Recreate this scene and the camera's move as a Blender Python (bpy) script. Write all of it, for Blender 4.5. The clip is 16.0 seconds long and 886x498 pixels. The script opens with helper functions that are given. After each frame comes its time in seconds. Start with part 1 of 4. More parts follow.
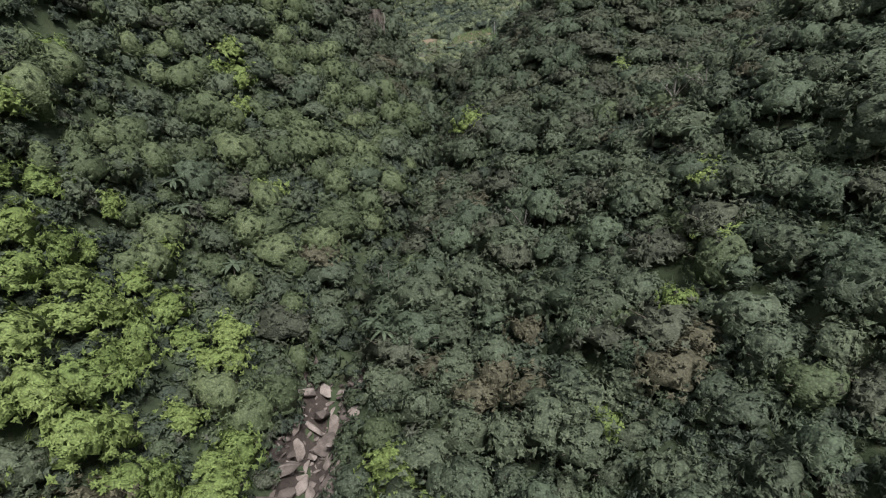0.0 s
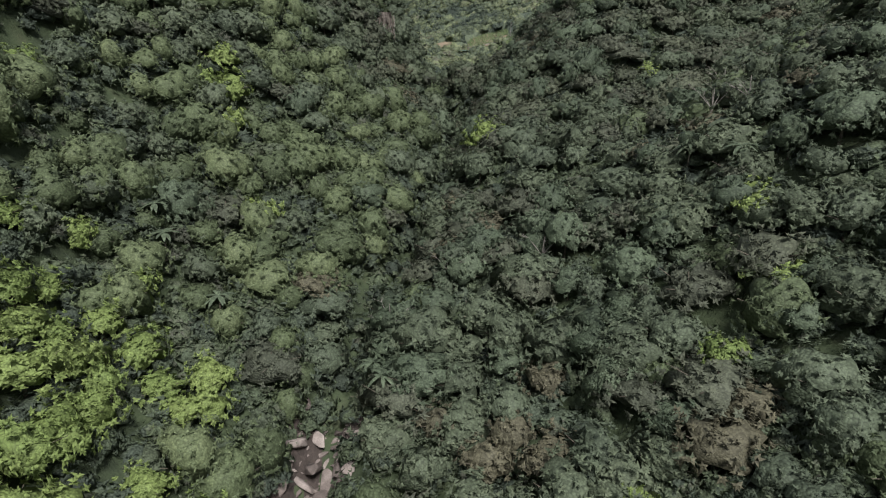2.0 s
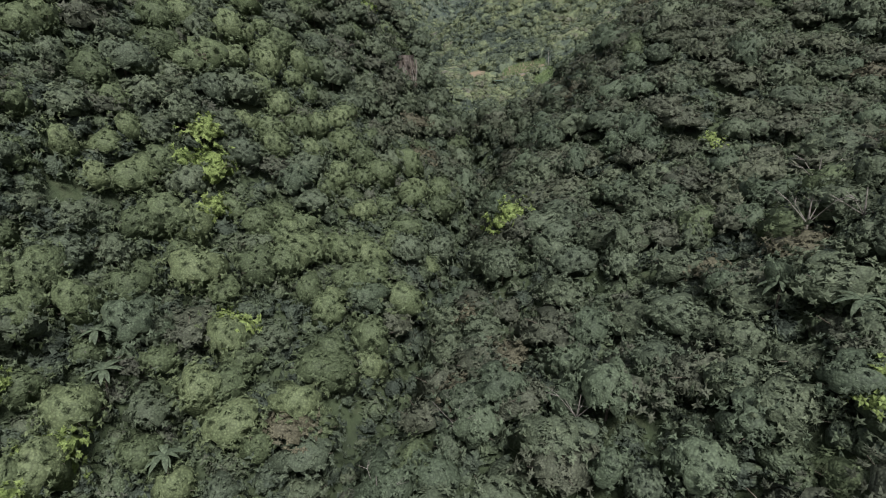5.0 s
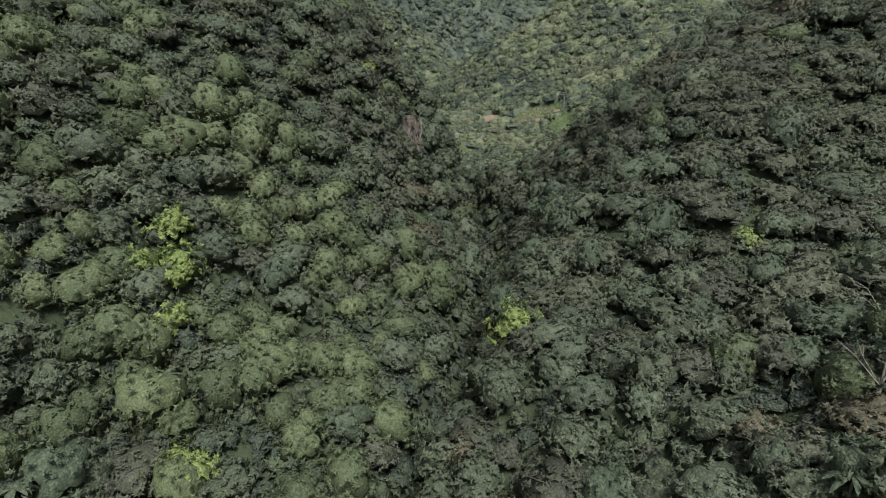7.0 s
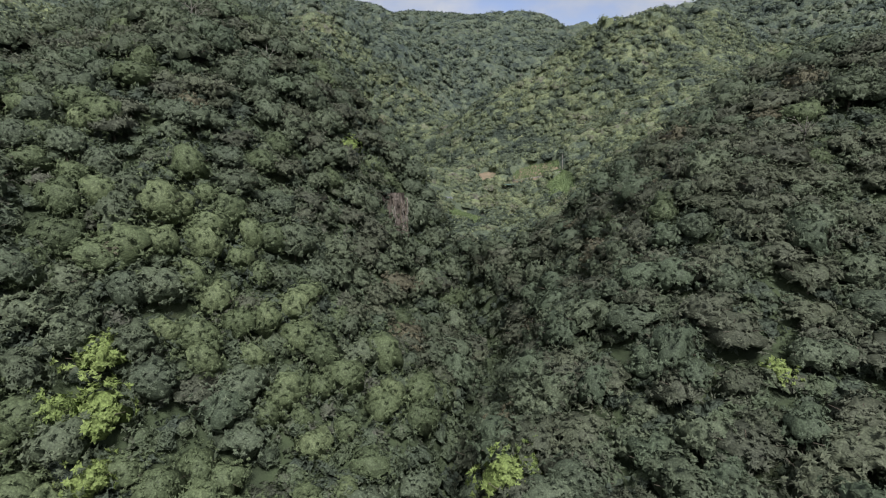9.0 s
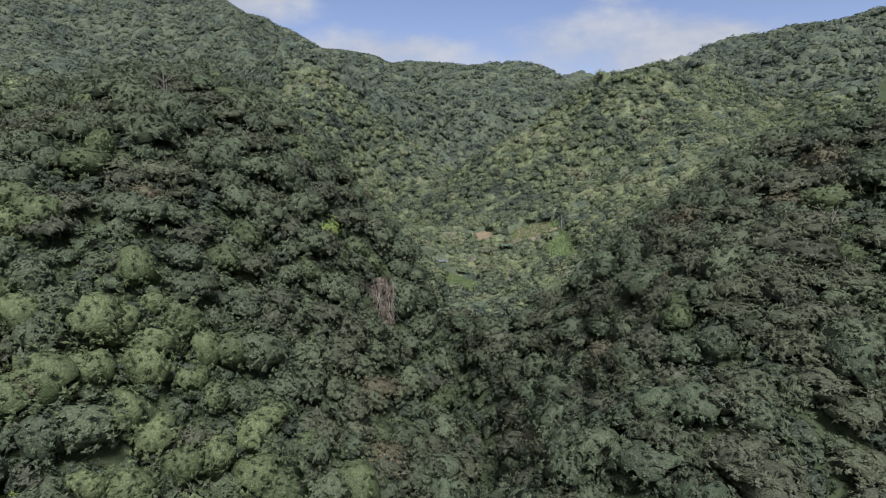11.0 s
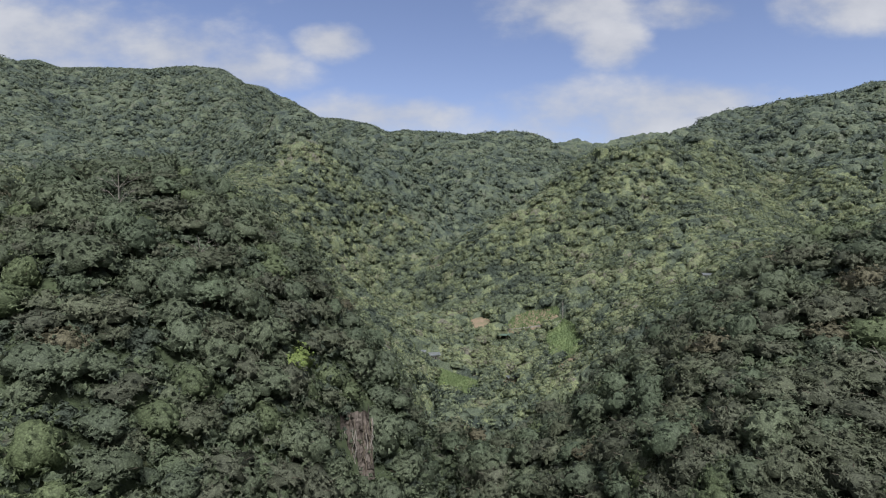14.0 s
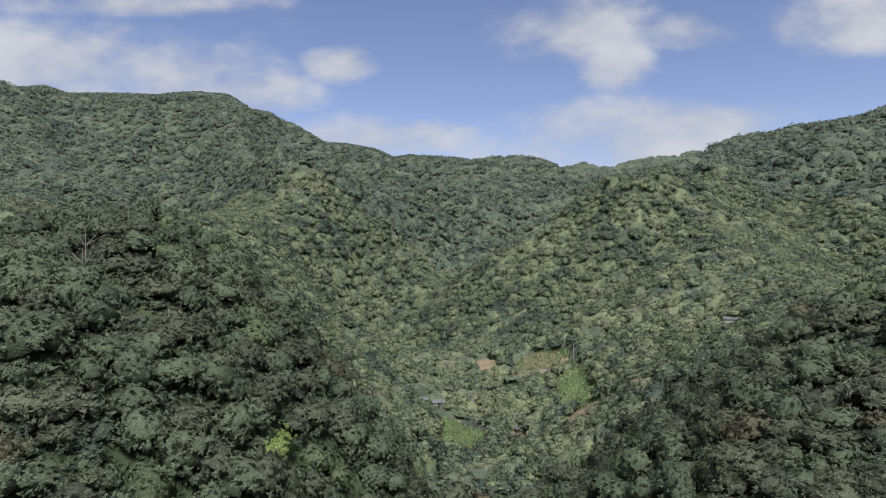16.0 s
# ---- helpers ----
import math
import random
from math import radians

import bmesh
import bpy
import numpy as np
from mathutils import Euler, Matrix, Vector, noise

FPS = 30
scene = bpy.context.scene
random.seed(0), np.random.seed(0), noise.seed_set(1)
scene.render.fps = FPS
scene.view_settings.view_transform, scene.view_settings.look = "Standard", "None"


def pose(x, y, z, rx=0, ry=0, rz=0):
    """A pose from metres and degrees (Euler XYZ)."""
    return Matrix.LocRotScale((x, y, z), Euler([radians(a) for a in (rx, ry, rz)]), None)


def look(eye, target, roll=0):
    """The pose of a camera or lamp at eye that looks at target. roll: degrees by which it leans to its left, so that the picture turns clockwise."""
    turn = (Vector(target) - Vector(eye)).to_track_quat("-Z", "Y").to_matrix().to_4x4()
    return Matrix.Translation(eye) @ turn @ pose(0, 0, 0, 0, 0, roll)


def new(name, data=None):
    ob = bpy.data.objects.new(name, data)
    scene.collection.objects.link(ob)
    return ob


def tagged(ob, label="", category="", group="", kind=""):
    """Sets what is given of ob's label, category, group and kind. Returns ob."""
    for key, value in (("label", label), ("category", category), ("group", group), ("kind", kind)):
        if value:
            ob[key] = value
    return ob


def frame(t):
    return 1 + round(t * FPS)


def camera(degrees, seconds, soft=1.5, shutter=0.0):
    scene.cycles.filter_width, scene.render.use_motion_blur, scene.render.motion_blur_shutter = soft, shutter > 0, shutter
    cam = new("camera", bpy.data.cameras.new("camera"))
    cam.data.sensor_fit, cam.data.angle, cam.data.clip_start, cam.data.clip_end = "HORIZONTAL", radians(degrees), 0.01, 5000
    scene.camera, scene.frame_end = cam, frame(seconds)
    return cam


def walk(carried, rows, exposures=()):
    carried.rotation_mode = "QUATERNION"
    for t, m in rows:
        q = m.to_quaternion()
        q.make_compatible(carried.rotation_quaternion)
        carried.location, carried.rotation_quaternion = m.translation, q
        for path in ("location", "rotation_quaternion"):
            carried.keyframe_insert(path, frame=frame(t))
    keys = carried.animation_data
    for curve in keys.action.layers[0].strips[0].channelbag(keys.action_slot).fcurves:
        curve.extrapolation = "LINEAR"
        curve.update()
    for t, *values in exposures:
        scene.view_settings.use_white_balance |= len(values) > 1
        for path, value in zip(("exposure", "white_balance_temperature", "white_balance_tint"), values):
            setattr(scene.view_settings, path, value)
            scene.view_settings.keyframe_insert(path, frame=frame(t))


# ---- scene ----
# camera: a drone that climbs up the valley while its lens tilts up to the ridges
cam = camera(76.40, 16.0, 1.1)
PATH = [
    # seconds, x, y, z, pitch, roll, yaw
    (0.0, 0.19, -0.04, 76.50, -18.669, 0.508, -5.926),
    (0.5, 0.91, 2.84, 76.92, -18.740, 0.259, -5.295),
    (1.0, 1.69, 6.10, 77.09, -18.695, 0.185, -4.990),
    (1.5, 2.43, 9.84, 77.34, -18.684, 0.116, -4.957),
    (2.0, 3.29, 13.93, 77.70, -18.510, 0.031, -4.140),
    (2.5, 4.45, 18.40, 78.47, -18.360, -0.027, -3.679),
    (3.0, 5.55, 23.29, 79.87, -18.228, -0.057, -3.667),
    (3.5, 6.45, 28.43, 82.04, -18.041, -0.016, -3.504),
    (4.0, 7.58, 33.87, 84.83, -17.897, -0.125, -2.816),
    (4.2, 8.06, 36.03, 86.00, -17.852, -0.162, -2.322),
    (6.3, 12.78, 56.22, 98.15, -15.977, -0.023, 1.477),
    (6.5, 13.21, 58.29, 99.32, -15.688, -0.012, 1.462),
    (7.0, 14.27, 63.41, 102.24, -14.828, -0.042, 1.481),
    (7.5, 15.20, 68.52, 105.20, -13.913, -0.031, 1.456),
    (8.0, 16.08, 73.58, 108.21, -12.896, -0.054, 1.463),
    (8.5, 17.03, 78.63, 111.23, -11.898, -0.067, 1.486),
    (9.0, 18.09, 83.48, 114.27, -10.989, -0.142, 1.604),
    (9.5, 18.88, 88.44, 117.20, -10.007, -0.165, 1.621),
    (10.0, 19.63, 93.15, 120.21, -8.988, -0.167, 1.594),
    (10.2, 19.92, 94.99, 121.46, -8.572, -0.165, 1.577),
    (12.3, 21.80, 111.40, 132.79, -4.194, -0.277, 1.607),
    (12.5, 21.92, 112.89, 133.77, -3.764, -0.187, 1.565),
    (13.0, 22.24, 116.67, 136.53, -2.801, -0.138, 1.462),
    (13.5, 22.52, 120.45, 139.26, -1.830, -0.134, 1.361),
    (14.0, 22.96, 124.35, 142.00, -0.985, -0.115, 1.333),
    (14.5, 23.28, 128.31, 144.84, -0.442, -0.090, 1.522),
    (15.0, 23.58, 132.32, 147.47, 0.056, -0.102, 1.800),
    (15.5, 23.88, 136.26, 150.03, 0.545, -0.086, 2.059),
    (16.0, 24.16, 140.09, 152.73, 1.004, -0.152, 2.000),
]
walk(cam, [(t, pose(x, y, z) @ pose(0, 0, 0, 0, 0, yaw) @ pose(0, 0, 0, 90 + pitch) @ pose(0, 0, 0, 0, 0, roll))
           for t, x, y, z, pitch, roll, yaw in PATH])

# ---- world, sun, exposure ----
SUN = Vector((0.14, -0.56, 0.81)).normalized()
sun_data = bpy.data.lights.new("sun", "SUN")
sun_data.energy, sun_data.angle, sun_data.color = 3.7, radians(16), (1.0, 0.965, 0.94)
sun = new("sun", sun_data)
sun.matrix_world = look((0, 0, 900), Vector((0, 0, 900)) - SUN)


def node(tree, kind, **values):
    n = tree.nodes.new(kind)
    for key, value in values.items():
        n.inputs[key.replace("_", " ")].default_value = value
    return n


def maths(tree, operation, a, b=None, c=None, clamp=False):
    n = tree.nodes.new("ShaderNodeMath")
    n.operation, n.use_clamp = operation, clamp
    for i, v in enumerate((a, b, c)):
        if v is None:
            continue
        if isinstance(v, (int, float)):
            n.inputs[i].default_value = v
        else:
            tree.links.new(v, n.inputs[i])
    return n.outputs[0]


def mixed_in(t, colour, by):
    """A colour multiplied by another: the camera's slightly violet rendering of blue sky."""
    n = t.nodes.new("ShaderNodeMix")
    n.data_type, n.blend_type = "RGBA", "MULTIPLY"
    n.inputs["Factor"].default_value, n.inputs["B"].default_value = 1.0, (*by, 1)
    t.links.new(colour, n.inputs["A"])
    return n.outputs["Result"]


def build_world():
    world = bpy.data.worlds.new("sky")
    world.use_nodes = True
    scene.world = world
    t = world.node_tree
    t.nodes.clear()
    sky = t.nodes.new("ShaderNodeTexSky")
    sky.sky_type, sky.sun_disc = "NISHITA", False
    sky.sun_elevation = math.asin(SUN.z)
    sky.sun_rotation = math.atan2(SUN.x, SUN.y)
    sky.altitude, sky.air_density, sky.dust_density, sky.ozone_density = 400, 1.0, 0.4, 3.0
    at = t.nodes.new("ShaderNodeTexCoord")
    cut = t.nodes.new("ShaderNodeSeparateXYZ")
    t.links.new(at.outputs["Generated"], cut.inputs[0])
    ahead = maths(t, "MAXIMUM", cut.outputs[1], 0.05)
    u, v = maths(t, "DIVIDE", cut.outputs[0], ahead), maths(t, "DIVIDE", cut.outputs[2], ahead)
    # drifting cumulus: soft banks, broken up by two sizes of noise
    banks = [(-0.80, 0.350, 0.34, 0.085), (-0.50, 0.330, 0.12, 0.060), (-0.40, 0.300, 0.12, 0.055), (-0.14, 0.215, 0.17, 0.040),
             (0.30, 0.195, 0.28, 0.080), (0.40, 0.235, 0.17, 0.045), (-0.25, 0.195, 0.16, 0.05), (0.20, 0.410, 0.13, 0.060), (0.27, 0.345, 0.06, 0.045),
             (0.42, 0.400, 0.09, 0.030), (0.70, 0.420, 0.18, 0.060), (-0.60, 0.475, 0.24, 0.030), (-0.22, 0.350, 0.06, 0.030)]
    cover = None
    for u0, v0, ru, rv in banks:
        a = maths(t, "MULTIPLY", maths(t, "SUBTRACT", u, u0), 1 / ru)
        b = maths(t, "MULTIPLY", maths(t, "SUBTRACT", v, v0), 1 / rv)
        d = maths(t, "SUBTRACT", 1.0, maths(t, "ADD", maths(t, "MULTIPLY", a, a), maths(t, "MULTIPLY", b, b)))
        cover = d if cover is None else maths(t, "SMOOTH_MAX", cover, d, 0.3)
    join = t.nodes.new("ShaderNodeCombineXYZ")
    t.links.new(u, join.inputs[0])
    t.links.new(maths(t, "MULTIPLY", v, 1.7), join.inputs[1])
    big = node(t, "ShaderNodeTexNoise", Scale=5.0, Detail=7.0, Roughness=0.55)
    t.links.new(join.outputs[0], big.inputs["Vector"])
    fbm = maths(t, "MULTIPLY", maths(t, "SUBTRACT", big.outputs[0], 0.52), 6.0)
    dense = maths(t, "ADD", maths(t, "MAXIMUM", cover, -1.6), fbm)
    thick = t.nodes.new("ShaderNodeMapRange")
    thick.interpolation_type = "SMOOTHSTEP"
    t.links.new(dense, thick.inputs[0])
    thick.inputs[1].default_value, thick.inputs[2].default_value, thick.inputs[4].default_value = -0.9, 1.25, 0.86
    above = t.nodes.new("ShaderNodeMapRange")
    t.links.new(cut.outputs[2], above.inputs[0])
    above.inputs[1].default_value, above.inputs[2].default_value = 0.0, 0.08
    amount = maths(t, "MULTIPLY", thick.outputs[0], above.outputs[0])
    # nearly closed cloud added overhead and behind, out of view, to fill the shadows
    puffs = node(t, "ShaderNodeTexNoise", Scale=2.6, Detail=6.0, Roughness=0.55)
    t.links.new(at.outputs["Generated"], puffs.inputs["Vector"])
    broken = t.nodes.new("ShaderNodeMapRange")
    broken.interpolation_type = "SMOOTHSTEP"
    t.links.new(puffs.outputs[0], broken.inputs[0])
    broken.inputs[1].default_value, broken.inputs[2].default_value = 0.05, 0.30
    high = t.nodes.new("ShaderNodeMapRange")
    high.interpolation_type = "SMOOTHSTEP"
    t.links.new(maths(t, "SUBTRACT", cut.outputs[2], maths(t, "MULTIPLY", cut.outputs[1], 0.55)), high.inputs[0])
    high.inputs[1].default_value, high.inputs[2].default_value = 0.06, 0.30
    amount = maths(t, "MAXIMUM", amount, maths(t, "MULTIPLY", maths(t, "MULTIPLY", broken.outputs[0], high.outputs[0]), above.outputs[0]))
    shade = t.nodes.new("ShaderNodeMapRange")
    t.links.new(big.outputs[0], shade.inputs[0])
    shade.inputs[1].default_value, shade.inputs[2].default_value = 0.35, 0.7
    white = t.nodes.new("ShaderNodeMix")
    white.data_type = "RGBA"
    white.inputs["A"].default_value, white.inputs["B"].default_value = (*CLOUD_GREY, 1), (*CLOUD_WHITE, 1)
    t.links.new(shade.outputs[0], white.inputs["Factor"])
    mix = t.nodes.new("ShaderNodeMix")
    mix.data_type = "RGBA"
    t.links.new(amount, mix.inputs["Factor"])
    tint = mixed_in(t, sky.outputs[0], (1.16, 0.97, 1.0))
    t.links.new(tint, mix.inputs["A"])
    t.links.new(white.outputs["Result"], mix.inputs["B"])
    back = node(t, "ShaderNodeBackground", Strength=SKY_STRENGTH)
    t.links.new(mix.outputs["Result"], back.inputs[0])
    out = t.nodes.new("ShaderNodeOutputWorld")
    t.links.new(back.outputs[0], out.inputs[0])


SKY_STRENGTH = 0.082
CLOUD_WHITE, CLOUD_GREY = (5.0, 5.05, 5.3), (3.3, 3.5, 4.0)
build_world()
scene.view_settings.exposure = 0.75


# ---- materials ----
def blank(name):
    m = bpy.data.materials.new(name)
    m.use_nodes = True
    m.node_tree.nodes.clear()
    return m, m.node_tree


def ramp(t, fac, stops):
    n = t.nodes.new("ShaderNodeValToRGB")
    while len(n.color_ramp.elements) < len(stops):
        n.color_ramp.elements.new(0.5)
    for e, (p, c) in zip(n.color_ramp.elements, stops):
        e.position, e.color = p, (*c, 1)
    t.links.new(fac, n.inputs[0])
    return n.outputs[0]


def mixed(t, kind, fac, a, b):
    n = t.nodes.new("ShaderNodeMix")
    n.data_type, n.blend_type = "RGBA", kind
    for v, key in ((fac, "Factor"), (a, "A"), (b, "B")):
        if isinstance(v, (int, float)):
            n.inputs[key].default_value = v
        elif isinstance(v, tuple):
            n.inputs[key].default_value = (*v, 1)
        else:
            t.links.new(v, n.inputs[key])
    return n.outputs["Result"]


def noise_at(t, scale, detail=4.0, rough=0.6, world=True):
    n = node(t, "ShaderNodeTexNoise", Scale=scale, Detail=detail, Roughness=rough)
    if world:
        g = t.nodes.new("ShaderNodeNewGeometry")
        t.links.new(g.outputs["Position"], n.inputs["Vector"])
    else:
        g = t.nodes.new("ShaderNodeTexCoord")
        t.links.new(g.outputs["Object"], n.inputs["Vector"])
    return n.outputs[0]


def finish(t, colour, rough=0.7, bump=None, bump_depth=0.1, specular=0.2, through_leaf=0.0):
    p = node(t, "ShaderNodeBsdfPrincipled", Roughness=rough)
    p.inputs["Specular IOR Level"].default_value = specular
    t.links.new(colour, p.inputs["Base Color"])
    if bump is not None:
        b = node(t, "ShaderNodeBump", Strength=0.7, Distance=bump_depth)
        t.links.new(bump, b.inputs["Height"])
        t.links.new(b.outputs[0], p.inputs["Normal"])
    surface = p.outputs[0]
    if through_leaf:
        tr = t.nodes.new("ShaderNodeBsdfTranslucent")
        t.links.new(colour, tr.inputs[0])
        mix = t.nodes.new("ShaderNodeMixShader")
        mix.inputs[0].default_value = through_leaf
        t.links.new(surface, mix.inputs[1])
        t.links.new(tr.outputs[0], mix.inputs[2])
        surface = mix.outputs[0]
    out = t.nodes.new("ShaderNodeOutputMaterial")
    t.links.new(surface, out.inputs[0])


def leafy(t, colour, scale=3.0, depth=0.12):
    """Tufts of leaves, each a little lighter or darker, with the shade of the small gaps between them painted in."""
    g = t.nodes.new("ShaderNodeNewGeometry")
    tufts_at = node(t, "ShaderNodeTexVoronoi", Scale=scale, Randomness=1.0)
    t.links.new(g.outputs["Position"], tufts_at.inputs["Vector"])
    cut = t.nodes.new("ShaderNodeSeparateColor")
    t.links.new(tufts_at.outputs["Color"], cut.inputs[0])
    own = maths(t, "MULTIPLY_ADD", cut.outputs[1], 0.6, 0.7)
    # tuft middles lightened, and the shade between tufts put into the colour
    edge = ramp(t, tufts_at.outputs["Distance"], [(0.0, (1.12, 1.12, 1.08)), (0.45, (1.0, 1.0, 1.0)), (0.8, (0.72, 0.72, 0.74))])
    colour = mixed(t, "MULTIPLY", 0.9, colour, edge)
    bright = t.nodes.new("ShaderNodeHueSaturation")
    t.links.new(colour, bright.inputs["Color"])
    t.links.new(own, bright.inputs["Value"])
    height = maths(t, "SUBTRACT", 1.0, tufts_at.outputs["Distance"])
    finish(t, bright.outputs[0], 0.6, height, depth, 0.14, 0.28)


def leaf_material(name, dark, mid, light):
    """Foliage: a tone for each tree, mottled in patches and leaf by leaf."""
    m, t = blank(name)
    g = t.nodes.new("ShaderNodeNewGeometry")
    o = t.nodes.new("ShaderNodeObjectInfo")
    tone = maths(t, "MULTIPLY_ADD", o.outputs["Random"], 0.52, 0.22)
    patch = maths(t, "SUBTRACT", noise_at(t, 0.45, 3.0), 0.5)
    single = maths(t, "SUBTRACT", g.outputs["Random Per Island"], 0.5)
    value = maths(t, "ADD", maths(t, "MULTIPLY_ADD", patch, 0.8, tone), maths(t, "MULTIPLY", single, 0.36), clamp=True)
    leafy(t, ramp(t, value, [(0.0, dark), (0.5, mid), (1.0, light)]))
    return m


def forest_material(name, hues, cell, grain=2.6, depth=0.35, by_cell=0.85, own=0.22):
    """Foliage of many trees joined: a hue for each crown-sized cell, drifting with the stand, mottled leaf by leaf."""
    m, t = blank(name)
    g = t.nodes.new("ShaderNodeNewGeometry")
    warp = node(t, "ShaderNodeTexNoise", Scale=0.5, Detail=2.0)
    t.links.new(g.outputs["Position"], warp.inputs["Vector"])
    moved = t.nodes.new("ShaderNodeVectorMath")
    moved.operation = "MULTIPLY_ADD"
    t.links.new(warp.outputs["Color"], moved.inputs[0])
    moved.inputs[1].default_value = (cell * 0.5,) * 3
    t.links.new(g.outputs["Position"], moved.inputs[2])
    vor = node(t, "ShaderNodeTexVoronoi", Scale=1 / cell)
    t.links.new(moved.outputs[0], vor.inputs["Vector"])
    cut = t.nodes.new("ShaderNodeSeparateColor")
    t.links.new(vor.outputs["Color"], cut.inputs[0])
    stand = maths(t, "SUBTRACT", noise_at(t, 0.02, 3.0, 0.6), 0.5)
    patch = maths(t, "SUBTRACT", noise_at(t, 0.45, 2.0), 0.5)
    single = maths(t, "SUBTRACT", g.outputs["Random Per Island"], 0.5)
    value = maths(t, "MULTIPLY_ADD", cut.outputs[0], by_cell, 0.5 - by_cell / 2)
    value = maths(t, "ADD", maths(t, "MULTIPLY_ADD", stand, 0.9, value), maths(t, "MULTIPLY_ADD", patch, 0.35, maths(t, "MULTIPLY", single, own)), clamp=True)
    n = len(hues) - 1
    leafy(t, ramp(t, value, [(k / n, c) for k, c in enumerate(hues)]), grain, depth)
    return m


def rock_material(name, a, b, c):
    m, t = blank(name)
    o = t.nodes.new("ShaderNodeObjectInfo")
    n = maths(t, "ADD", maths(t, "MULTIPLY", noise_at(t, 0.5, 6.0), 0.7), maths(t, "MULTIPLY", o.outputs["Random"], 0.35))
    colour = ramp(t, n, [(0.25, a), (0.5, b), (0.8, c)])
    colour = mixed(t, "MULTIPLY", 0.6, colour, ramp(t, noise_at(t, 6.0, 6.0), [(0.3, (0.5, 0.5, 0.5)), (0.65, (1.1, 1.1, 1.1))]))
    finish(t, colour, 0.85, noise_at(t, 3.0, 8.0), 0.25)
    return m


def mottled(name, stops, scale=0.4, fine=6.0, rough=0.85, depth=0.15):
    m, t = blank(name)
    colour = ramp(t, noise_at(t, scale, 6.0, 0.65), stops)
    colour = mixed(t, "MULTIPLY", 0.5, colour, ramp(t, noise_at(t, fine, 5.0), [(0.3, (0.5, 0.5, 0.5)), (0.7, (1.2, 1.2, 1.2))]))
    finish(t, colour, rough, noise_at(t, fine, 6.0), depth)
    return m


# near foliage darker than the upper valley's: cloud shade is in these colours
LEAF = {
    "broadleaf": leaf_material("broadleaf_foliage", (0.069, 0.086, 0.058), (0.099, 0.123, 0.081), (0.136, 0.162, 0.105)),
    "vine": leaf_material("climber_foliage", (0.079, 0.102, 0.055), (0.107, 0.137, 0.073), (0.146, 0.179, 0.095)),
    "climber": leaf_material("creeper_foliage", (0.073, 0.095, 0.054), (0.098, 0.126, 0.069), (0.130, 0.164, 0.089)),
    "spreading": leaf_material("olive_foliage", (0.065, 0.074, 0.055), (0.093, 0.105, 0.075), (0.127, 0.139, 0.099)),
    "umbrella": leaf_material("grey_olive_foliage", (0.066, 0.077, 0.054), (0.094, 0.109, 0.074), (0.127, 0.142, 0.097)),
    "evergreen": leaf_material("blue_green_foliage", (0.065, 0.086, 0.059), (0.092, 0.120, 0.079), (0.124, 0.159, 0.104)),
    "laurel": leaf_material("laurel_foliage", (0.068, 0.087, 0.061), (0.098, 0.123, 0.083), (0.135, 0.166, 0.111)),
    # young yellow-green leaves, raised further so that their colour passes for sunlight
    "flush": leaf_material("young_sunlit_foliage", (0.134, 0.187, 0.064), (0.184, 0.244, 0.083), (0.229, 0.290, 0.106)),
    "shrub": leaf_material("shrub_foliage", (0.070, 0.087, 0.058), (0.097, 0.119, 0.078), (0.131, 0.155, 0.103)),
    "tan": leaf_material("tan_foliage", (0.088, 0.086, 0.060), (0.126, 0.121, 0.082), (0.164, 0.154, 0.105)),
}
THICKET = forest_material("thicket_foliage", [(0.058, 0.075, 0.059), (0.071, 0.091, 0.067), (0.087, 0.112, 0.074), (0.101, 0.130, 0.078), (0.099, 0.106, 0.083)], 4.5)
# lightened against the near trees: sunshine on the upper slopes is coloured in
FOREST_MID = forest_material("sunlit_valley_foliage", [(0.043, 0.059, 0.051), (0.078, 0.101, 0.078), (0.128, 0.159, 0.106), (0.203, 0.240, 0.128), (0.154, 0.152, 0.127)], 9.0, 1.8, 0.25, 0.5, 0.5)
# bluish: the haze over distant ridges is mixed into the foliage colour
FOREST_FAR = forest_material("hazy_mountain_foliage", [(0.046, 0.062, 0.060), (0.069, 0.093, 0.078), (0.098, 0.125, 0.095), (0.134, 0.165, 0.110), (0.112, 0.123, 0.105)], 12.0, 1.0, 0.4, 0.45, 0.5)
BARK = mottled("bark", [(0.3, (0.06, 0.05, 0.04)), (0.7, (0.17, 0.15, 0.12))], 1.2, 8.0)
DEADWOOD = mottled("grey_deadwood", [(0.3, (0.124, 0.112, 0.099)), (0.7, (0.260, 0.248, 0.229))], 1.0, 8.0)
SOIL = mottled("undergrowth", [(0.3, (0.032, 0.042, 0.026)), (0.55, (0.050, 0.068, 0.036)), (0.8, (0.075, 0.084, 0.050))], 0.15, 2.5, 0.95, 0.3)
GRASS = mottled("field_grass", [(0.3, (0.088, 0.126, 0.061)), (0.55, (0.133, 0.181, 0.083)), (0.8, (0.184, 0.202, 0.118))], 0.12, 3.0, 0.9, 0.15)
EARTH = mottled("bare_red_earth", [(0.3, (0.108, 0.115, 0.068)), (0.55, (0.203, 0.155, 0.115)), (0.85, (0.149, 0.162, 0.088))], 0.2, 2.0, 0.95, 0.15)
STONE = rock_material("stream_stone", (0.065, 0.054, 0.049), (0.152, 0.128, 0.116), (0.341, 0.297, 0.273))
CLIFF = rock_material("cliff_rock", (0.062, 0.053, 0.045), (0.136, 0.118, 0.106), (0.236, 0.211, 0.192))
CONCRETE = mottled("weathered_concrete", [(0.3, (0.17, 0.165, 0.15)), (0.7, (0.32, 0.31, 0.29))], 0.8, 6.0, 0.9, 0.02)
